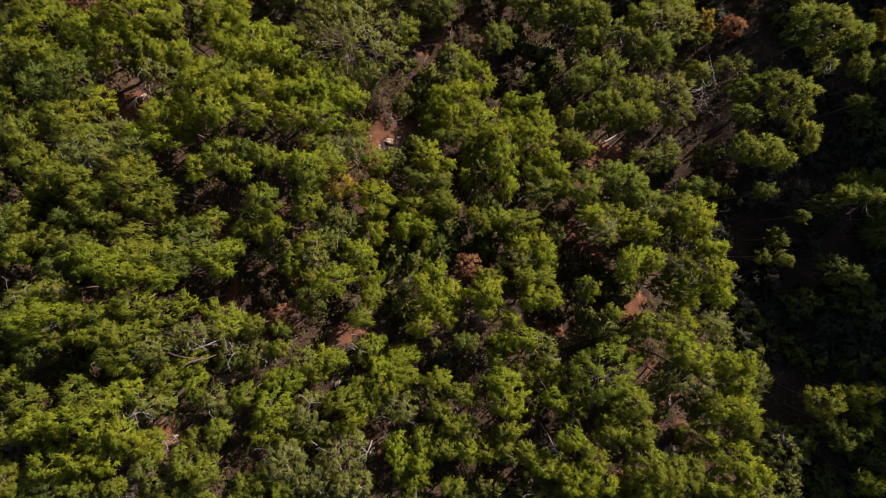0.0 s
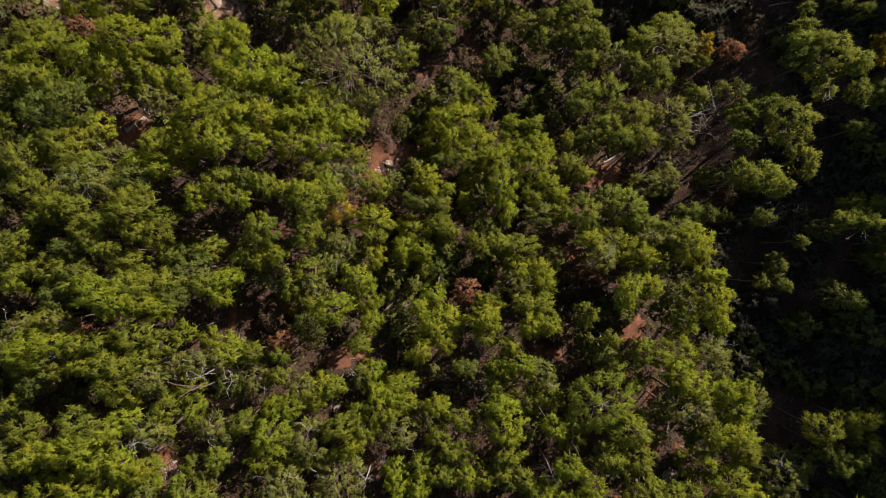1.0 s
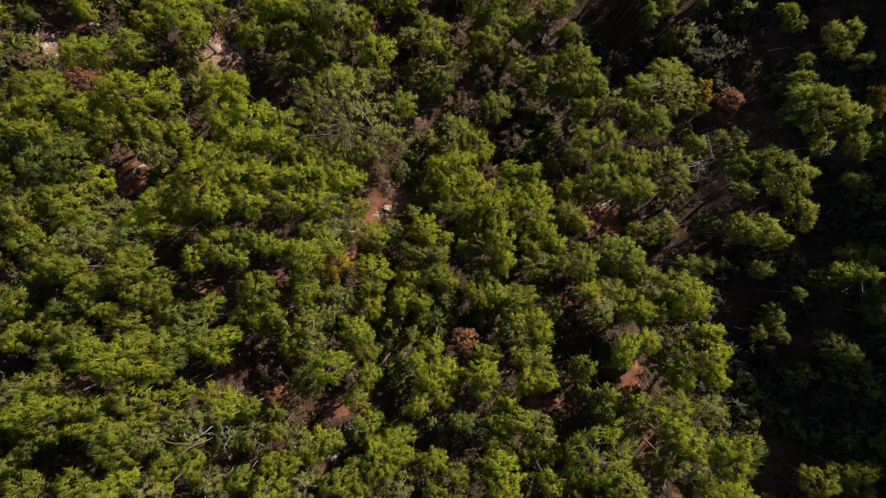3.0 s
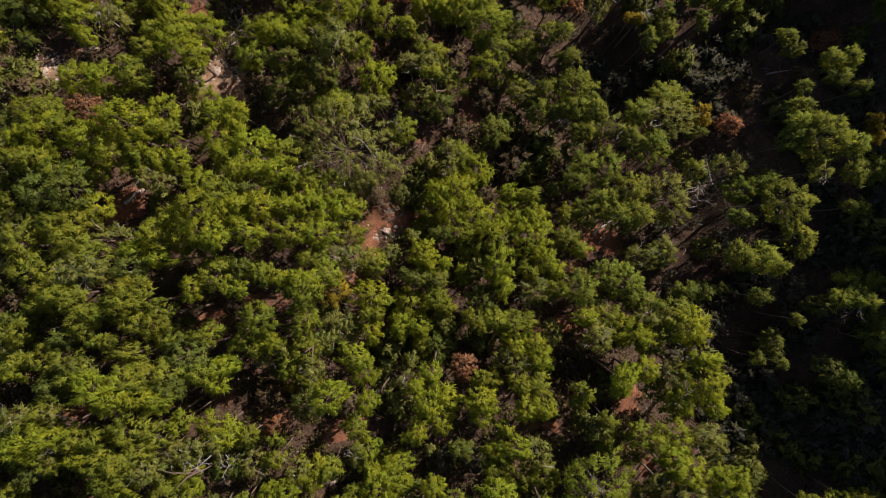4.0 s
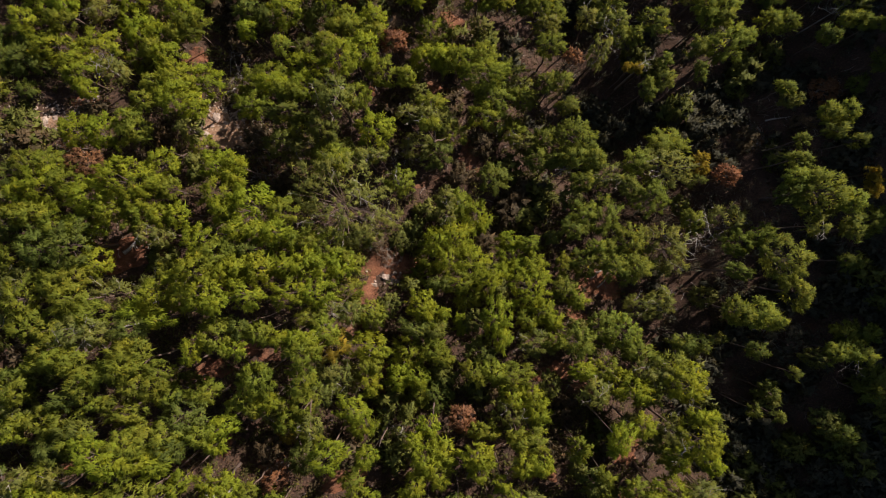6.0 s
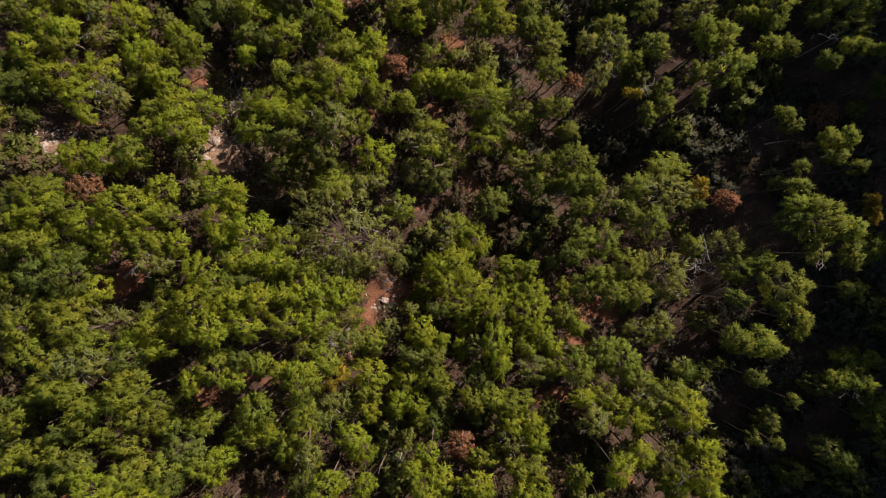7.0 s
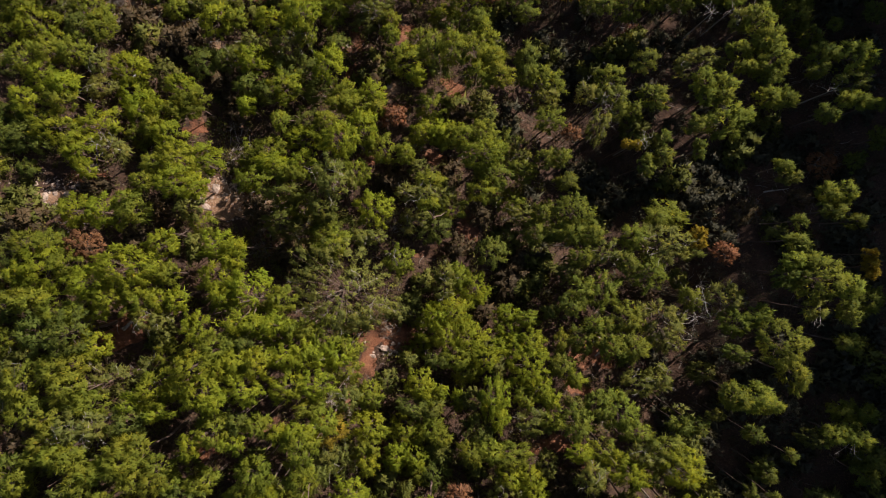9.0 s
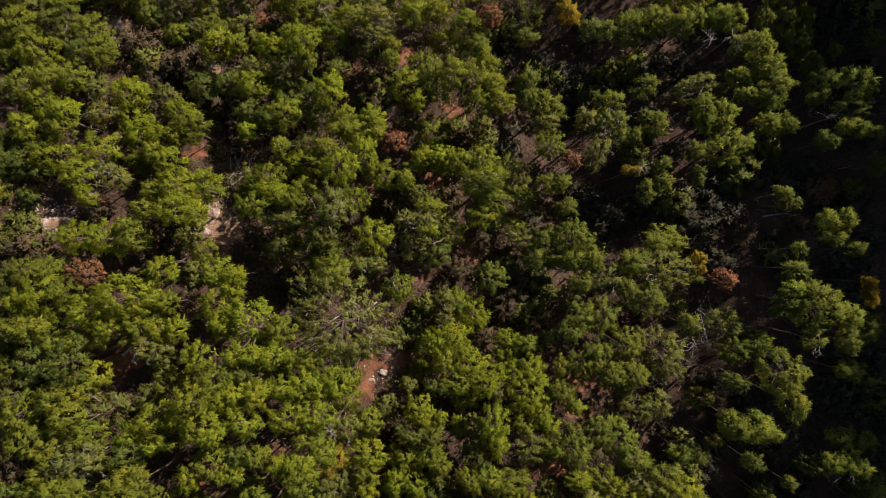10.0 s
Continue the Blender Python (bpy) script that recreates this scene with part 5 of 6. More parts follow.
shrub("m", 10.10, 14.63, 3.05, 0.84, 0.63)
shrub("n", 16.73, 12.92, -0.83, 0.92, 0.60)
shrub("r", 21.14, 16.23, 4.51, 0.81, 0.53)
shrub("m", 18.75, 14.16, 1.96, 0.61, 0.65)
shrub("m", -24.46, 2.80, 11.53, 0.53, 0.47)
shrub("m", -23.59, 2.80, 11.53, 0.53, 0.47)
shrub("m", -3.68, 6.50, 4.43, 0.73, 0.73)
shrub("n", -4.50, 4.95, 3.60, 1.16, 0.75)
shrub("m", -7.36, 2.45, 8.14, 0.67, 0.67)
shrub("m", 0.19, 2.04, 5.32, 0.64, 0.88)
shrub("m", -1.94, 7.88, 3.67, 0.62, 0.42)
shrub("m", 4.59, 7.56, 4.72, 0.49, 0.57)
shrub("m", 2.78, 5.42, 5.43, 0.80, 0.48)
shrub("m", 9.98, 5.23, 5.28, 0.56, 0.36)
shrub("m", 0.43, 1.57, 5.39, 0.72, 0.72)
shrub("m", 7.99, 1.09, 6.24, 0.66, 0.78)
shrub("m", 19.97, 7.23, 3.53, 0.92, 0.58)
shrub("n", 22.30, 5.85, 1.39, 0.61, 0.79)
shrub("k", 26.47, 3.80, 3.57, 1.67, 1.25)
shrub("m", 20.73, 4.22, 4.05, 0.49, 0.33)
shrub("m", 26.67, 3.16, 6.00, 0.78, 0.51)
shrub("n", -26.55, 28.48, 4.50, 0.98, 0.73)
shrub("m", -20.61, 29.23, 3.64, 1.16, 0.66)
shrub("m", -6.03, 33.60, 2.17, 0.77, 0.60)
shrub("r", 3.63, 35.57, 4.03, 0.70, 0.66)
shrub("m", 3.07, 27.91, 2.02, 0.60, 0.78)
shrub("m", -17.46, 18.92, 6.83, 0.84, 0.69)
shrub("n", -20.36, 18.81, 4.70, 0.73, 0.89)
shrub("n", -24.80, 20.28, 5.38, 0.88, 0.56)
shrub("m", -1.52, 22.18, 3.89, 0.74, 0.58)
shrub("r", -3.45, 26.16, 3.96, 0.82, 0.74)
shrub("n", -13.69, 18.96, 3.35, 0.84, 0.67)
shrub("m", 3.49, 26.44, 2.47, 0.94, 0.77)
shrub("m", 14.87, 25.87, 1.73, 0.58, 0.52)
shrub("m", 15.83, 25.87, 1.73, 0.58, 0.52)
shrub("m", 15.72, 24.77, 2.20, 0.53, 0.47)
shrub("m", 16.59, 24.77, 2.20, 0.53, 0.47)
shrub("n", 3.28, 19.08, 1.03, 0.88, 0.97)
shrub("r", 9.82, 24.90, 4.17, 0.57, 0.37)
shrub("m", 25.67, 21.90, 3.94, 0.42, 0.37)
shrub("m", 26.36, 21.90, 3.94, 0.42, 0.37)
shrub("r", 29.96, 23.22, 1.88, 1.21, 0.69)
shrub("n", 28.04, 20.56, 2.16, 0.77, 0.56)
shrub("n", 24.01, 19.64, 1.66, 0.78, 0.96)
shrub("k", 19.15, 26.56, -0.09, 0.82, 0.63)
shrub("n", -26.28, -1.55, 10.60, 0.62, 0.48)
shrub("n", -11.40, -3.19, 7.50, 0.68, 0.83)
shrub("r", -10.04, -4.02, 10.61, 0.83, 0.42)
shrub("m", -1.90, -0.74, 6.28, 0.43, 0.58)
shrub("m", -0.51, -6.21, 8.26, 0.30, 0.30)
shrub("r", 1.77, -1.31, 6.51, 0.85, 0.70)
shrub("n", 9.22, -1.18, 4.21, 0.98, 0.74)
shrub("m", 9.74, -4.53, 6.95, 0.46, 0.54)
shrub("m", 10.66, -5.26, 7.73, 0.82, 0.75)
shrub("k", 0.23, -7.63, 6.69, 0.77, 0.54)
shrub("k", 2.54, -7.74, 6.48, 0.70, 0.46)
shrub("m", 15.04, -2.62, 7.03, 0.65, 0.69)
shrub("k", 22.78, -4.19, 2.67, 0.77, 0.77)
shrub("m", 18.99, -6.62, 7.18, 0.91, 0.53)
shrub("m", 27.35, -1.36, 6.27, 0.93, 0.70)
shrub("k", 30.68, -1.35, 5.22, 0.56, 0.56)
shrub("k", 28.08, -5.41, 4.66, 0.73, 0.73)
shrub("m", 2.67, -15.17, 9.42, 0.48, 0.39)
shrub("m", 3.46, -15.17, 9.42, 0.48, 0.39)


# ---- open patches, and bushes in the gaps between the trees ----
CLEARINGS = []


def bare_soil(x, y, rx, ry, mat=None):
    """An open patch of soil, uneven in outline, lying on the slope."""
    seed = 70 + len(CLEARINGS)
    CLEARINGS.append((x, y, max(rx, ry)))
    rng = random.Random(seed)
    wave = [rng.uniform(0, 6.28) for _ in range(4)]
    verts, faces, rings, spokes = [], [], 9, 40
    for i in range(rings + 1):
        for k in range(spokes):
            a = 2 * math.pi * k / spokes
            edge = 1 + 0.28 * math.sin(2 * a + wave[0]) + 0.18 * math.sin(3 * a + wave[1]) + 0.12 * math.sin(7 * a + wave[2]) + 0.07 * math.sin(13 * a + wave[3])
            r = edge * max(i, 0.02) / rings
            px, py = x + rx * r * math.cos(a), y + ry * r * math.sin(a)
            lift = 0.07 * (1 - (i / rings) ** 4) - 0.03 * (i == rings)
            verts.append((px, py, float(terrain(px, py)) + lift))
    for i in range(rings):
        for k in range(spokes):
            n = (k + 1) % spokes
            faces.append((i * spokes + k, (i + 1) * spokes + k, (i + 1) * spokes + n, i * spokes + n))
    faces.append(tuple(range(spokes)))
    me = mesh_of("bare_soil", verts, faces, mat or RED_SOIL)
    me.shade_smooth()
    tagged(new("bare_soil", me), "patch of pale stony soil" if mat else "patch of bare red-brown soil", "soil", kind="structure")


bare_soil(-21.94, 10.06, 2.29, 1.14)
bare_soil(-3.89, 9.45, 2.09, 1.69)
bare_soil(-5.55, 7.02, 0.88, 1.37)
bare_soil(2.34, 18.07, 0.72, 1.86)
bare_soil(-0.64, 15.92, 1.28, 0.51)
bare_soil(6.57, 13.99, 0.52, 0.42)
bare_soil(-12.58, 3.03, 1.57, 0.74)
bare_soil(-6.23, 4.67, 0.87, 0.58)
bare_soil(-4.05, 0.82, 0.57, 0.95)
bare_soil(-16.14, 1.74, 1.13, 1.08)
bare_soil(13.12, 7.77, 1.77, 1.56)
bare_soil(11.18, 5.31, 1.11, 0.61)
bare_soil(9.11, 1.14, 1.46, 0.88)
bare_soil(11.48, 0.01, 0.97, 0.58)
bare_soil(-9.68, 0.01, 1.15, 0.37)
bare_soil(-25.20, 35.26, 0.99, 0.50, STONY_SOIL)
bare_soil(-23.26, 34.84, 1.25, 0.60)
bare_soil(-20.76, 33.61, 1.12, 0.71, STONY_SOIL)
bare_soil(-18.86, 32.41, 0.91, 0.71, STONY_SOIL)
bare_soil(-7.48, 33.54, 0.96, 1.28)
bare_soil(-3.22, 34.44, 0.70, 1.07)
bare_soil(-7.33, 30.50, 0.68, 1.37)
bare_soil(-14.63, 36.70, 1.25, 0.94)
bare_soil(-4.03, 29.65, 0.79, 0.74, STONY_SOIL)
bare_soil(0.94, 29.98, 0.97, 0.75)
bare_soil(1.68, 28.86, 0.81, 0.64)
bare_soil(16.13, 35.14, 0.87, 0.87)
bare_soil(-27.90, 19.51, 1.46, 0.64, STONY_SOIL)
bare_soil(-25.81, 20.97, 1.12, 0.75)
bare_soil(-16.36, 19.61, 2.73, 1.66, STONY_SOIL)
bare_soil(-6.35, 23.33, 0.92, 0.77)
bare_soil(-0.38, 23.75, 1.15, 0.63)
bare_soil(4.36, 20.80, 0.84, 0.63)
bare_soil(-19.10, 25.31, 0.98, 0.74)
bare_soil(-11.15, -4.67, 1.15, 0.53)
bare_soil(-6.77, -5.57, 1.44, 0.99)
bare_soil(-5.36, -5.64, 0.63, 0.72)
bare_soil(7.68, -5.66, 1.02, 0.84)
bare_soil(14.19, -4.39, 0.95, 1.24)
bare_soil(14.09, -7.40, 0.65, 0.65)
bare_soil(15.31, -8.83, 0.65, 0.74)
bare_soil(-17.56, -12.30, 0.98, 1.23)
bare_soil(-19.19, -14.82, 0.98, 0.55)
bare_soil(-14.23, -8.63, 1.03, 0.43, STONY_SOIL)
bare_soil(-4.18, -13.18, 0.78, 0.86)
bare_soil(6.35, -11.21, 0.50, 0.68)
bare_soil(14.95, -12.25, 0.64, 0.64)
bare_soil(12.22, -15.88, 0.71, 0.62)
bare_soil(17.25, -13.17, 1.08, 0.81)
bare_soil(16.30, -10.53, 0.82, 0.64)
bare_soil(-23.36, -3.65, 1.41, 0.58)
bare_soil(-24.83, -7.07, 1.04, 0.48)
bare_soil(-17.45, -3.81, 0.69, 0.43)
bare_soil(2.92, -5.42, 0.69, 0.28)
bare_soil(-14.59, -3.08, 0.44, 1.10)


def gaps(step, seed, reach):
    """Free spots between what is planted, the widest first, with the room round each."""
    rng = random.Random(seed)
    held = np.array([(a, b, c) for a, b, c, _ in PLANTED])
    spots = []
    for y in np.arange(-18, 38, step):
        for x in np.arange(-32, 34, step):
            px, py = x + rng.uniform(-0.6, 0.6), y + rng.uniform(-0.6, 0.6)
            if any(math.hypot(px - a, py - b) < 0.9 * c for a, b, c in CLEARINGS):
                continue
            room = float(np.min(np.hypot(held[:, 0] - px, held[:, 1] - py) - reach * held[:, 2]))
            if room > 0:
                spots.append((room, px, py))
    return sorted(spots, reverse=True)


def understorey():
    """Low bushes on the wood's floor in the gaps: too many to count, joined by kind."""
    rng = random.Random(12)
    grown = {k: [] for k in "kmn"}
    for room, px, py in gaps(1.1, 6, 0.72)[:400]:
        radius = min(1.0, max(0.5, room * rng.uniform(0.8, 1.2)))
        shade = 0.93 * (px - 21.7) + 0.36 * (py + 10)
        # Past the shade line mostly k, whose tint is darkened to deepen the shade.
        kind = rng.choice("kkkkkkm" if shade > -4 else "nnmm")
        which = (0.5, "leafy", rng.randrange(4))
        if which not in CROWNS:
            CROWNS[which] = crown_mesh(which[0], "leafy", 100 + len(CROWNS))
        v, f, lie = CROWNS[which][4]
        top = float(terrain(px, py)) + radius * rng.uniform(1.0, 2.2) * (0.4 if kind == "k" else 1.0)
        s, turn = radius / 0.5, rng.uniform(0, 6.283)
        spin = np.array([[math.cos(turn), -math.sin(turn), 0], [math.sin(turn), math.cos(turn), 0], [0, 0, 1]])
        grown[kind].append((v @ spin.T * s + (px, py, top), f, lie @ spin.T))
    names = {"k": ("shaded_bushes", "grey-green bushes in the gaps, colour darkened for shade"), "m": ("olive_bushes", "low olive-green bushes under the pines"), "n": ("dry_bushes", "low brown half-dry bushes under the pines")}
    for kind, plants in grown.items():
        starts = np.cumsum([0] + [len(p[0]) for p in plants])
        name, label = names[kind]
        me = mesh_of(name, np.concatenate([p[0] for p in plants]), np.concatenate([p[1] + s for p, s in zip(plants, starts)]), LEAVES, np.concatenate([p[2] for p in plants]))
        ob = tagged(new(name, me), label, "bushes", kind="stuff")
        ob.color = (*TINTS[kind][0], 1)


understorey()


def shade_margin():
    """Unseen pines added just outside the part that is seen, to cast shadows into it."""
    rng = random.Random(77)
    for row in range(2):
        for k in range(15):
            x, y = -34 + 4.9 * k + 2 * row + rng.uniform(-1, 1), 39.5 + 4.0 * row + rng.uniform(-0.8, 0.8)
            pine((rng.choice("ggd"), x, y, float(terrain(x, y)) + rng.uniform(5, 7.5), rng.uniform(1.6, 2.4), rng.uniform(1.6, 2.2)))


shade_margin()


# ---- undergrowth, litter and fallen wood ----
def loose(name, me, label, category, colour):
    ob = tagged(new(name, me), label, category, kind="stuff")
    ob.color = (*colour, 1)


def undergrowth():
    rng = np.random.default_rng(21)
    n = 5500
    xy = np.stack([rng.uniform(-35, 37, n), rng.uniform(-21, 44, n)], 1)
    high = rng.uniform(0.06, 0.3, n)
    bare = np.array([[a, b] for a, b, c in CLEARINGS])
    near = np.min(np.linalg.norm(xy[:, None] - bare[None], axis=2), axis=1) < 1.3
    keep = ~near | (rng.random(n) < 0.3)
    xy, high = xy[keep], high[keep]
    centres = np.column_stack([xy, terrain(xy[:, 0], xy[:, 1]) + high * 0.6])
    v, f, lie = sprays(rng, centres, high * 1.5, 18, 0.2, 0.035, None, 0.8, 0.6)
    loose("undergrowth", mesh_of("undergrowth", v, f, LEAVES, lie), "low brown and olive undergrowth on the slope", "undergrowth", (0.105, 0.075, 0.035))


def twigs():
    rng = np.random.default_rng(22)
    verts, faces = [], []
    for _ in range(2600):
        x, y = rng.uniform(-34, 36), rng.uniform(-20, 43)
        a, long = rng.uniform(0, 6.28), rng.uniform(0.2, 0.9)
        path = []
        for s in (-0.5, 0.05, 0.5):
            px, py = x + math.cos(a + s * 0.4) * s * long, y + math.sin(a + s * 0.4) * s * long
            path.append((px, py, float(terrain(px, py)) + rng.uniform(0.02, 0.12)))
        thick = rng.uniform(0.008, 0.022)
        tube(verts, faces, path, (thick, thick * 0.8, thick * 0.4), 3)
    loose("fallen_twigs", mesh_of("fallen_twigs", verts, faces, DEADWOOD), "fallen grey twigs scattered on the soil", "twigs", (1, 1, 1))


def brushwood(name, label, colour, n, seed, shaded):
    """Knee- to head-high scrub that fills the wood's floor in uneven mounds."""
    rng = np.random.default_rng(seed)
    xy = np.stack([rng.uniform(-36, 38, n), rng.uniform(-21, 44, n)], 1)
    bare = np.array(CLEARINGS)
    gap = np.linalg.norm(xy[:, None] - bare[None, :, :2], axis=2) - 0.75 * bare[None, :, 2]
    # Ragged shade line that parts the darkened ravine scrub from the rest.
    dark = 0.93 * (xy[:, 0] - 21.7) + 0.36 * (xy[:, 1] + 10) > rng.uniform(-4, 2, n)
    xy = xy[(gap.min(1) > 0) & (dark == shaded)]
    size = rng.uniform(0.25, 0.65, len(xy))
    centres = np.column_stack([xy, terrain(xy[:, 0], xy[:, 1]) + size * rng.uniform(0.5, 1.6, len(xy))])
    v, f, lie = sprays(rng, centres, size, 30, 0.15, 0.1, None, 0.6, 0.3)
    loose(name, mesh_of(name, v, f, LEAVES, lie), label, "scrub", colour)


undergrowth()
brushwood("scrub", "dense olive-brown scrub on the wood floor", (0.080, 0.078, 0.018), 8500, 51, False)
brushwood("dry_scrub", "dry brown scrub on the wood floor", (0.062, 0.044, 0.023), 4500, 52, False)
# The ravine's deep shade is put into this scrub's low colour.
brushwood("dark_scrub", "grey-green scrub in the ravine, its colour darkened for shade", (0.044, 0.041, 0.026), 6000, 53, True)
twigs()


def fallen_log(ax, ay, bx, by, thick, lift=0.0):
    """A bleached trunk lying on the slope, with a few broken stubs."""
    rng = random.Random(int(1000 * abs(ax)))
    a, b = Vector((ax, ay, float(terrain(ax, ay)) + thick * 0.7)), Vector((bx, by, float(terrain(bx, by)) + thick * 0.7 + lift))
    thing = tagged(new("fallen_log"), "bleached fallen pine log lying on the ground", "log", "fallen logs")
    thing.location = a
    verts, faces = [], []
    path = [(b - a) * s + Vector((rng.uniform(-1, 1), rng.uniform(-1, 1), 0)) * 0.06 for s in (0, 0.3, 0.6, 1)]
    tube(verts, faces, path, (thick, thick * 0.85, thick * 0.65, thick * 0.3), 7)
    part("stem", mesh_of("stem", verts, faces, DEADWOOD), thing)
    for s in (0.35, 0.55, 0.75, 0.9):
        verts, faces = [], []
        start = (b - a) * s
        way = Vector((rng.uniform(-1, 1), rng.uniform(-1, 1), rng.uniform(0.2, 0.8))).normalized()
        far = rng.uniform(0.25, 0.8)
        tube(verts, faces, (start, start + way * far * 0.5, start + way * far + Vector((0, 0, 0.05))), (thick * 0.35, thick * 0.25, 0.006), 4)
        part("stub", mesh_of("stub", verts, faces, DEADWOOD), thing)


fallen_log(-4.30, -2.77, -2.32, -2.20, 0.1, 0.3)
fallen_log(12.41, 8.29, 14.81, 9.73, 0.1)
fallen_log(12.99, 7.51, 14.07, 8.40, 0.07)
fallen_log(-16.55, 22.56, -15.51, 23.62, 0.1)
fallen_log(-24.09, 28.56, -22.82, 30.52, 0.08)
# This log stands in for dark streaks taken as trunk shadows on the soil.
fallen_log(-22.55, 10.04, -21.57, 11.15, 0.13)
fallen_log(26.08, 21.22, 27.95, 21.42, 0.07)
fallen_log(29.56, 22.95, 30.50, 24.19, 0.09, 0.3)
fallen_log(-10.12, 21.98, -8.78, 22.56, 0.09)
fallen_log(-8.96, 7.50, -7.58, 8.24, 0.06, 0.5)


def dead_bush(x, y, radius, seed):
    """A leafless grey tangle of branches spreading from one foot."""
    rng = np.random.default_rng(seed)
    thing = tagged(new("dead_bush"), "leafless grey dead bush with tangled branches", "dead bush", "dead bushes")
    thing.location = (x, y, float(terrain(x, y)))
    for _ in range(9):
        verts, faces = [], []
        a = rng.uniform(0, 6.28)
        way = Vector((math.cos(a), math.sin(a), rng.uniform(0.15, 0.9)))
        start = Vector((*(rng.normal(size=2) * 0.35 * radius), 0.0))
        mid = start * 0.6 + way * radius * 0.5 + Vector(rng.normal(size=3) * 0.15 * radius)
        mid.z = abs(mid.z)
        end = way * radius * rng.uniform(0.8, 1.1) + Vector((0, 0, -0.2 * radius))
        end.z = max(end.z, 0.08)
        tube(verts, faces, (start, mid, end), (0.02, 0.014, 0.005), 4)
        for _ in range(6):
            p = mid.lerp(end, rng.uniform(0, 0.9))
            q = p + Vector((*(rng.normal(size=2) * 0.35 * radius), abs(rng.normal()) * 0.2 * radius))
            bent = p.lerp(q, 0.5) + Vector(rng.normal(size=3) * 0.07)
            tube(verts, faces, (p, bent, q), (0.011, 0.008, 0.003), 3)
        part("branch", mesh_of("branch", verts, faces, DEADWOOD), thing)


for k, (x, y, r) in enumerate((
    (-16.00, 24.13, 1.6), (-7.36, -14.75, 1.9), (-8.50, -13.62, 1.4), (-19.68, -10.63, 1.0), (-7.53, 36.86, 1.2), (-2.93, 17.88, 1.0),
    (-13.30, 18.41, 1.4), (21.88, 12.69, 1.6), (1.40, -13.40, 0.9), (7.33, -13.96, 0.9), (30.64, 30.33, 1.4), (15.96, 34.47, 1.5),
    (-20.52, 32.80, 1.0), (-25.51, 33.28, 1.0), (25.95, 4.83, 1.2), (-13.20, -6.87, 1.3),
)):
    dead_bush(x, y, r, 40 + k)


def snag(x, y, top, reach):
    """A dead standing stem whose bare grey branches spread among the crowns."""
    rng = np.random.default_rng(int(100 * abs(x) + 7 * abs(y)))
    foot = float(terrain(x, y))
    high = max(0.8, top - foot)
    thing = tagged(new("snag"), "leafless grey dead pine with spreading bare branches", "dead tree", "dead standing pines")
    thing.location = (x, y, foot)
    verts, faces = [], []
    tube(verts, faces, [(0, 0, 0), (0.05, 0.03, high * 0.5), (0, 0, high)], (0.07, 0.05, 0.012), 6)
    part("trunk", mesh_of("trunk", verts, faces, DEADWOOD), thing)
    turn = rng.uniform(0, 6.283)
    for k in range(6):
        a = turn + k * 1.05 + rng.normal() * 0.5
        way = Vector((math.cos(a), math.sin(a), rng.uniform(-0.1, 0.3)))
        far = reach * rng.uniform(0.4, 1.0)
        start = Vector((0, 0, high - rng.uniform(0.0, 0.9)))
        side = Vector((-way.y, way.x, 0)) * rng.normal() * 0.12
        path = [start, start + way * far * 0.5 + side, start + way * far + side * 0.3]
        verts, faces = [], []
        tube(verts, faces, path, (0.017, 0.012, 0.004), 4)
        for s in (0.35, 0.55, 0.8):
            p = path[0].lerp(path[2], s) + side * 0.6
            q = p + (way * 0.7 + Vector((-way.y, way.x, 0.1)) * rng.choice((-1, 1))) * far * rng.uniform(0.2, 0.35)
            tube(verts, faces, (p, p.lerp(q, 0.5) + Vector((0, 0, 0.03)), q), (0.009, 0.006, 0.002), 3)
        part("branch", mesh_of("branch", verts, faces, DEADWOOD), thing)


snag(15.85, -1.98, 9.63, 1.49)
snag(-13.60, -5.52, 13.31, 0.96)
snag(-12.78, -6.42, 10.65, 1.17)
snag(-16.86, -9.04, 14.55, 1.04)
snag(-7.11, -13.09, 8.44, 1.32)
snag(-4.80, -12.88, 9.71, 1.06)
snag(23.33, -13.13, 6.83, 1.38)
snag(9.94, -7.75, 10.85, 0.89)
snag(14.93, -8.62, 10.12, 1.33)
snag(-6.58, -14.62, 9.25, 1.08)
snag(6.89, -12.31, 10.71, 1.03)
snag(-2.49, -2.30, 6.07, 0.94)
snag(19.42, 12.62, 4.76, 1.62)
snag(-7.50, 12.85, 7.16, 1.67)
snag(28.93, 3.19, 6.60, 1.54)
snag(-4.88, 13.75, 9.60, 1.21)
snag(-3.03, 15.69, 6.40, 0.93)
snag(18.56, 11.58, 5.07, 1.20)
snag(-7.70, 5.29, 12.32, 0.72)
snag(9.25, 16.62, 3.42, 1.09)
snag(-6.55, 6.45, 9.82, 0.85)
snag(-20.51, 5.29, 13.34, 0.76)
snag(13.03, 26.65, 2.87, 1.52)
snag(14.96, 24.50, 4.11, 1.07)
snag(12.59, 27.92, 2.85, 1.27)
snag(29.58, 23.29, 1.08, 1.50)
snag(-10.28, 31.70, 4.38, 1.14)
snag(-5.15, 34.33, 3.10, 1.09)
snag(20.22, 34.16, 3.57, 1.17)
snag(28.82, 28.29, 4.28, 1.39)
snag(-23.67, 23.12, 6.38, 1.01)
snag(-8.87, 35.74, 3.62, 1.00)
snag(21.82, 34.50, 3.30, 1.01)


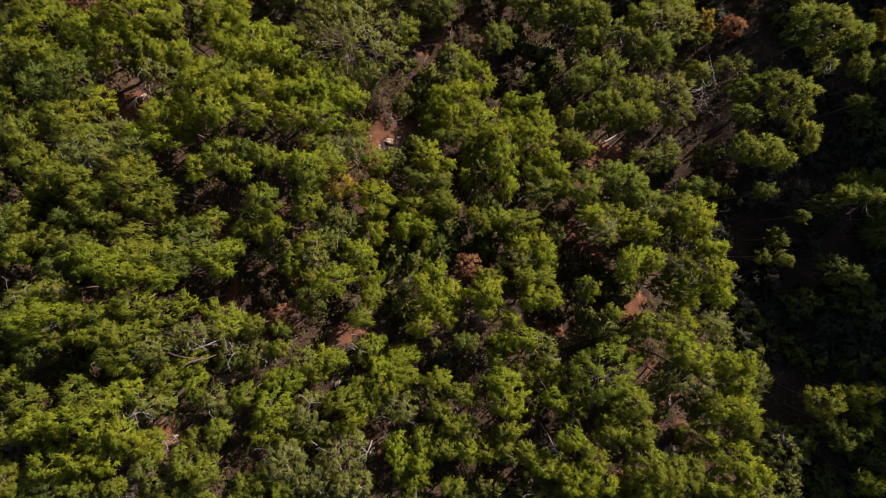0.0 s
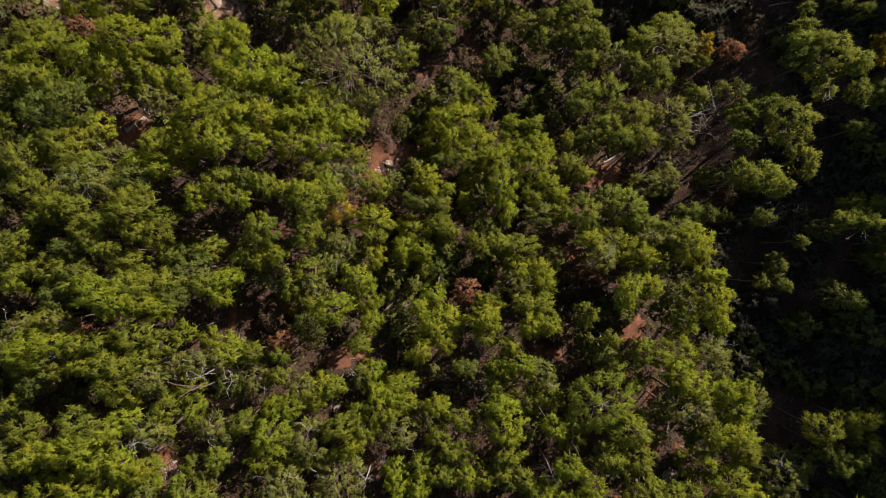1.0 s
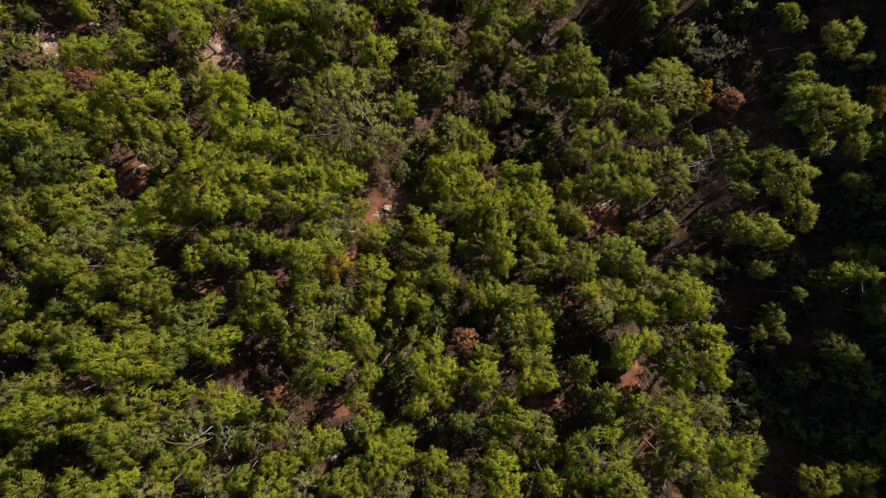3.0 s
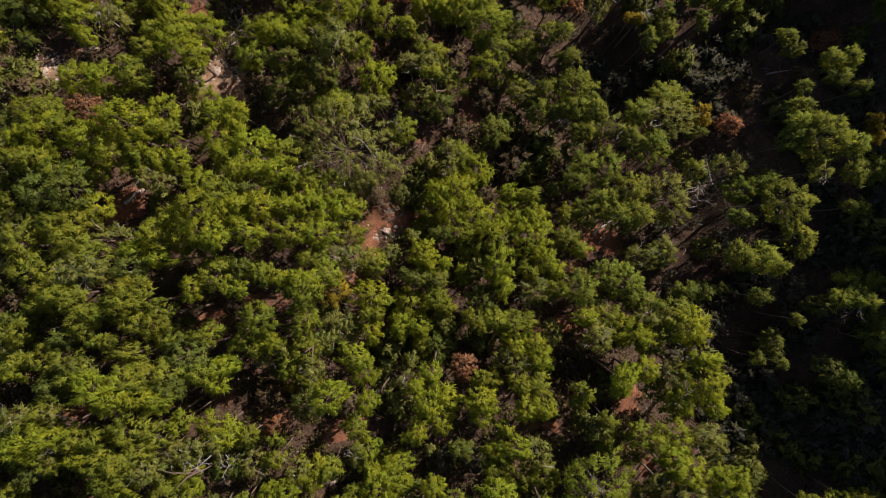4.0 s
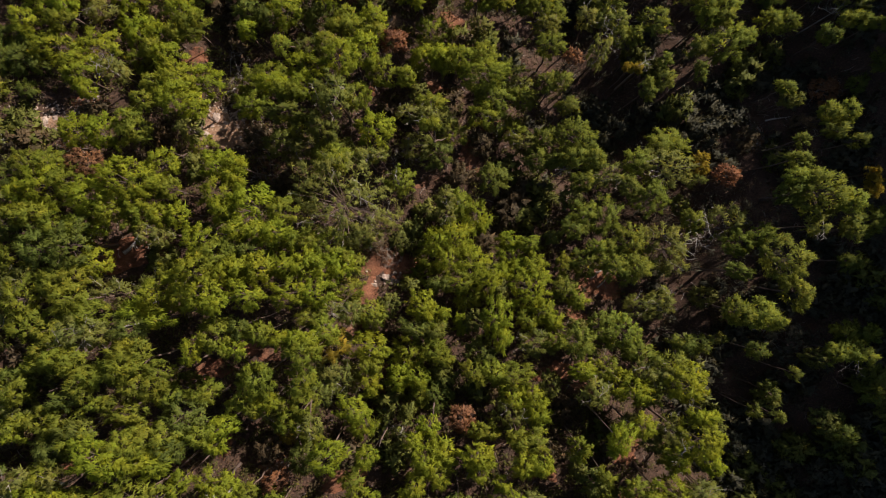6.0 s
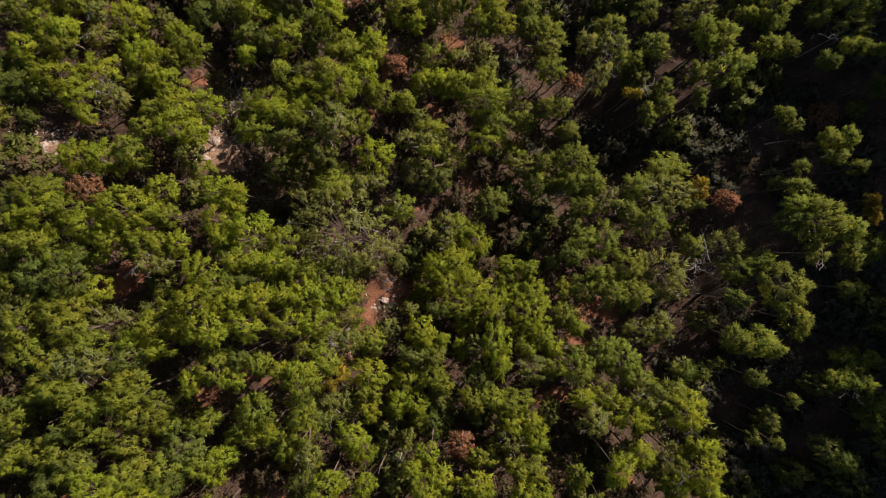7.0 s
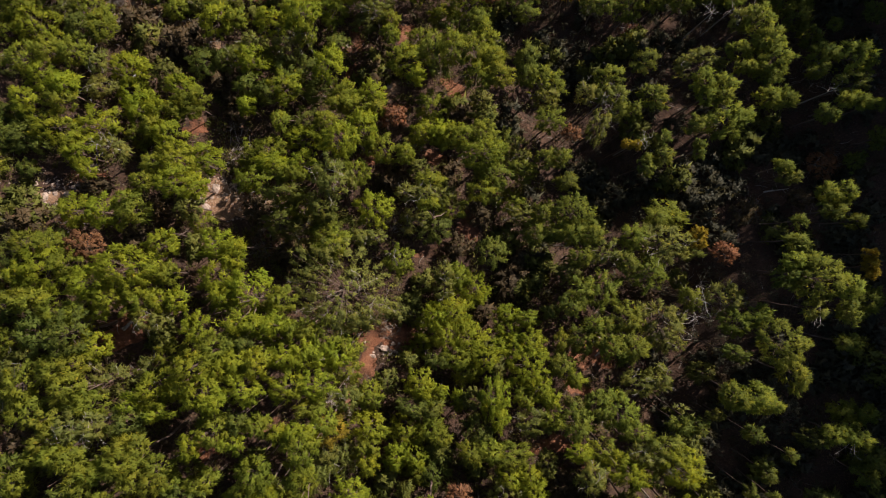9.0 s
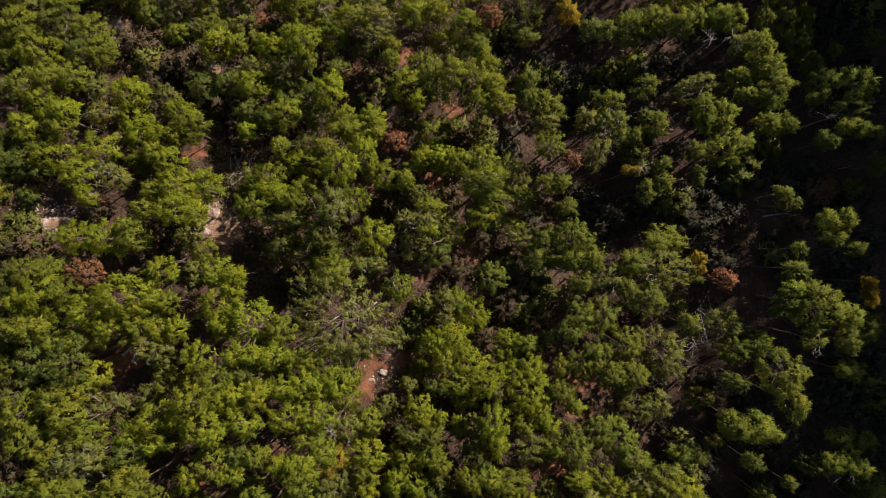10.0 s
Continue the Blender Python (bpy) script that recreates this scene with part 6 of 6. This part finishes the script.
def brush_pile(x, y, radius):
    """A low heap of dry brown branches and withered needles on open soil."""
    rng = np.random.default_rng(int(100 * abs(x) + 9 * abs(y)))
    thing = tagged(new("brush_pile"), "heap of dry brown branches and withered needles on soil", "brush pile", "brush piles")
    thing.location = (x, y, float(terrain(x, y)))
    verts, faces = [], []
    for _ in range(90):
        a, out = rng.uniform(0, 6.283), radius * math.sqrt(rng.uniform(0, 1))
        mid = Vector((math.cos(a) * out, math.sin(a) * out, 0.08 + 0.45 * radius * (1 - (out / radius) ** 2) * rng.uniform(0.4, 1.0)))
        turn, far = rng.uniform(0, 6.283), rng.uniform(0.2, 0.55)
        way = Vector((math.cos(turn), math.sin(turn), rng.normal() * 0.25)) * far
        tube(verts, faces, (mid - way, mid + Vector((0, 0, 0.04)), mid + way), (0.012, 0.010, 0.004), 3)
    tagged(part("dry_branchwork", mesh_of("dry_branchwork", verts, faces, DEADWOOD), thing), kind="stuff")
    n = int(26 * radius ** 2) + 6
    a, out = rng.uniform(0, 6.283, n), radius * np.sqrt(rng.uniform(0, 1, n))
    centres = np.column_stack([np.cos(a) * out, np.sin(a) * out, 0.1 + 0.35 * radius * (1 - (out / radius) ** 2)])
    v, f, lie = sprays(rng, centres, np.full(n, 0.2), 30, 0.13, 0.035, None, 0.7, 0.5)
    part("withered_needles", mesh_of("withered_needles", v, f, LEAVES, lie), thing, "rust-brown dry needles", colour=(0.15, 0.075, 0.04))


brush_pile(-15.11, 21.88, 0.97)
brush_pile(-14.50, 19.54, 1.15)
brush_pile(-25.98, 20.42, 1.08)
brush_pile(-25.21, 35.05, 0.97)
brush_pile(-23.23, 34.73, 1.07)
brush_pile(-20.77, 33.48, 1.00)
brush_pile(-18.86, 32.32, 0.81)
brush_pile(25.03, 19.71, 1.00)
brush_pile(31.10, 23.42, 1.17)
brush_pile(-10.60, 28.80, 0.83)
brush_pile(-11.16, -4.60, 0.95)
brush_pile(-17.46, -12.77, 0.73)
brush_pile(-4.07, -13.03, 0.77)
brush_pile(-19.03, -14.79, 0.77)
brush_pile(17.26, -13.10, 0.97)
brush_pile(2.71, -5.38, 0.58)
brush_pile(-13.51, 16.36, 1.31)
brush_pile(-3.89, 10.12, 1.07)
brush_pile(-5.26, 11.00, 0.80)
brush_pile(-9.69, 0.08, 0.82)
brush_pile(-26.69, 17.30, 0.81)


def rock(x, y, size, seed):
    rng = random.Random(seed)
    bm = bmesh.new()
    bmesh.ops.create_icosphere(bm, subdivisions=3, radius=1)
    off = Vector((rng.uniform(-9, 9), rng.uniform(-9, 9), rng.uniform(-9, 9)))
    for v in bm.verts:
        v.co *= 1 + 0.5 * noise.noise(v.co * 1.0 + off) + 0.2 * noise.noise(v.co * 2.6 + off)
        for axis in range(3):
            v.co[axis] = v.co[axis] * 0.5 + 0.5 * round(v.co[axis] * 2.2) / 2.2
        v.co = Vector((v.co.x * size * 1.15, v.co.y * size * 0.9, v.co.z * size * 0.6))
    me = bpy.data.meshes.new("rock")
    bm.to_mesh(me)
    bm.free()
    me.materials.append(STONE)
    ob = new("rock", me)
    ob.matrix_basis = Matrix.Translation((x, y, float(terrain(x, y)) + 0.05 * size)) @ Matrix.Rotation(rng.uniform(0, 6.28), 4, "Z")
    tagged(ob, "pale weathered limestone rock on the soil", "rock", "rocks")


for k, (x, y, s) in enumerate((
    (-18.48, 19.48, 0.34), (-17.84, 19.10, 0.3), (-17.61, 19.86, 0.2), (-17.31, 20.62, 0.34), (-16.48, 20.14, 0.18), (-16.01, 20.88, 0.2),
    (-15.14, 21.88, 0.28), (-16.88, 21.17, 0.16), (-15.67, 19.85, 0.15), (-28.39, 19.45, 0.28), (-27.81, 19.80, 0.2), (-27.10, 19.74, 0.24),
    (-29.12, 20.42, 0.2), (-26.80, 20.30, 0.16), (-29.61, 18.44, 0.2), (-26.05, 2.96, 0.35), (-25.66, 2.59, 0.28), (-4.13, 8.30, 0.3),
    (-3.71, 7.98, 0.24), (-3.49, 8.67, 0.18), (-7.37, -9.16, 0.36), (16.08, -14.22, 0.5), (-25.84, 21.71, 0.4), (-26.03, 21.17, 0.25),
    (-25.29, 35.26, 0.4), (-20.77, 33.26, 0.3), (-20.30, 33.70, 0.22), (-24.38, 33.48, 0.25), (-21.48, 11.07, 0.22), (-17.23, -12.03, 0.25),
    (-4.27, 29.66, 0.3), (-8.07, 33.24, 0.25), (-5.00, 7.72, 0.2), (-17.86, 20.69, 0.14), (-14.68, 20.33, 0.14),
)):
    rock(x, y, s, 900 + k)


def loose_stones():
    """Broken stone strewn over the open patches."""
    rng = np.random.default_rng(31)
    verts, faces = [], []
    for cx, cy, spread, n in ((-16.38, 20.60, 2.3, 480), (-27.88, 19.79, 1.7, 150), (-4.05, 8.62, 1.6, 110), (-25.40, 34.59, 1.6, 90), (-20.53, 33.48, 1.2, 70), (-25.93, 2.81, 1.0, 60), (-25.94, 21.48, 0.9, 50), (-7.72, 33.53, 1.0, 50)):
        for _ in range(n):
            x, y = cx + rng.normal() * spread * 0.55, cy + rng.normal() * spread * 0.42
            s = rng.uniform(0.03, 0.09) * rng.choice((1, 1, 1, 1.8))
            z = float(terrain(x, y)) + s * 0.2
            start = len(verts)
            for dx, dy, dz in ((1, 0, 0), (0.2, 1, 0), (-1, 0.2, 0), (-0.1, -1, 0), (0.1, 0.1, 0.7), (0, 0, -0.7)):
                verts.append((x + dx * s * rng.uniform(0.7, 1.4), y + dy * s * rng.uniform(0.7, 1.3), z + dz * s * rng.uniform(0.6, 1.2)))
            for a, b in ((0, 1), (1, 2), (2, 3), (3, 0)):
                faces += [(start + a, start + b, start + 4), (start + b, start + a, start + 5)]
    loose("loose_stones", mesh_of("loose_stones", verts, faces, STONE), "loose pale broken stone on bare soil", "stones", (1, 1, 1))


loose_stones()


def wood_beyond():
    """The wood going on around the part that is seen, as low rough crowns."""
    rng = np.random.default_rng(61)
    n = 2200
    xy = np.stack([rng.uniform(-75, 95, n), rng.uniform(-60, 85, n)], 1)
    out = (xy[:, 0] < -34) | (xy[:, 0] > 40) | (xy[:, 1] < -20) | (xy[:, 1] > 47)
    xy = xy[out]
    size = rng.uniform(0.7, 1.6, len(xy))
    base = np.column_stack([xy, terrain(xy[:, 0], xy[:, 1])])
    centres, sizes = [], []
    for k in range(4):
        shift = rng.normal(size=(len(xy), 3)) * (0.55, 0.55, 0.3) * size[:, None]
        centres.append(base + shift + np.array([0, 0, 1.0]) * size[:, None] * 0.9)
        sizes.append(size * 0.62)
    v, f, lie = sprays(rng, np.concatenate(centres), np.concatenate(sizes), 20, 0.5, 0.36, None, 0.6, 0.3)
    loose("surrounding_wood", mesh_of("surrounding_wood", v, f, NEEDLES, lie), "green pine wood going on over the slopes", "wood", (0.12, 0.148, 0.013))


wood_beyond()
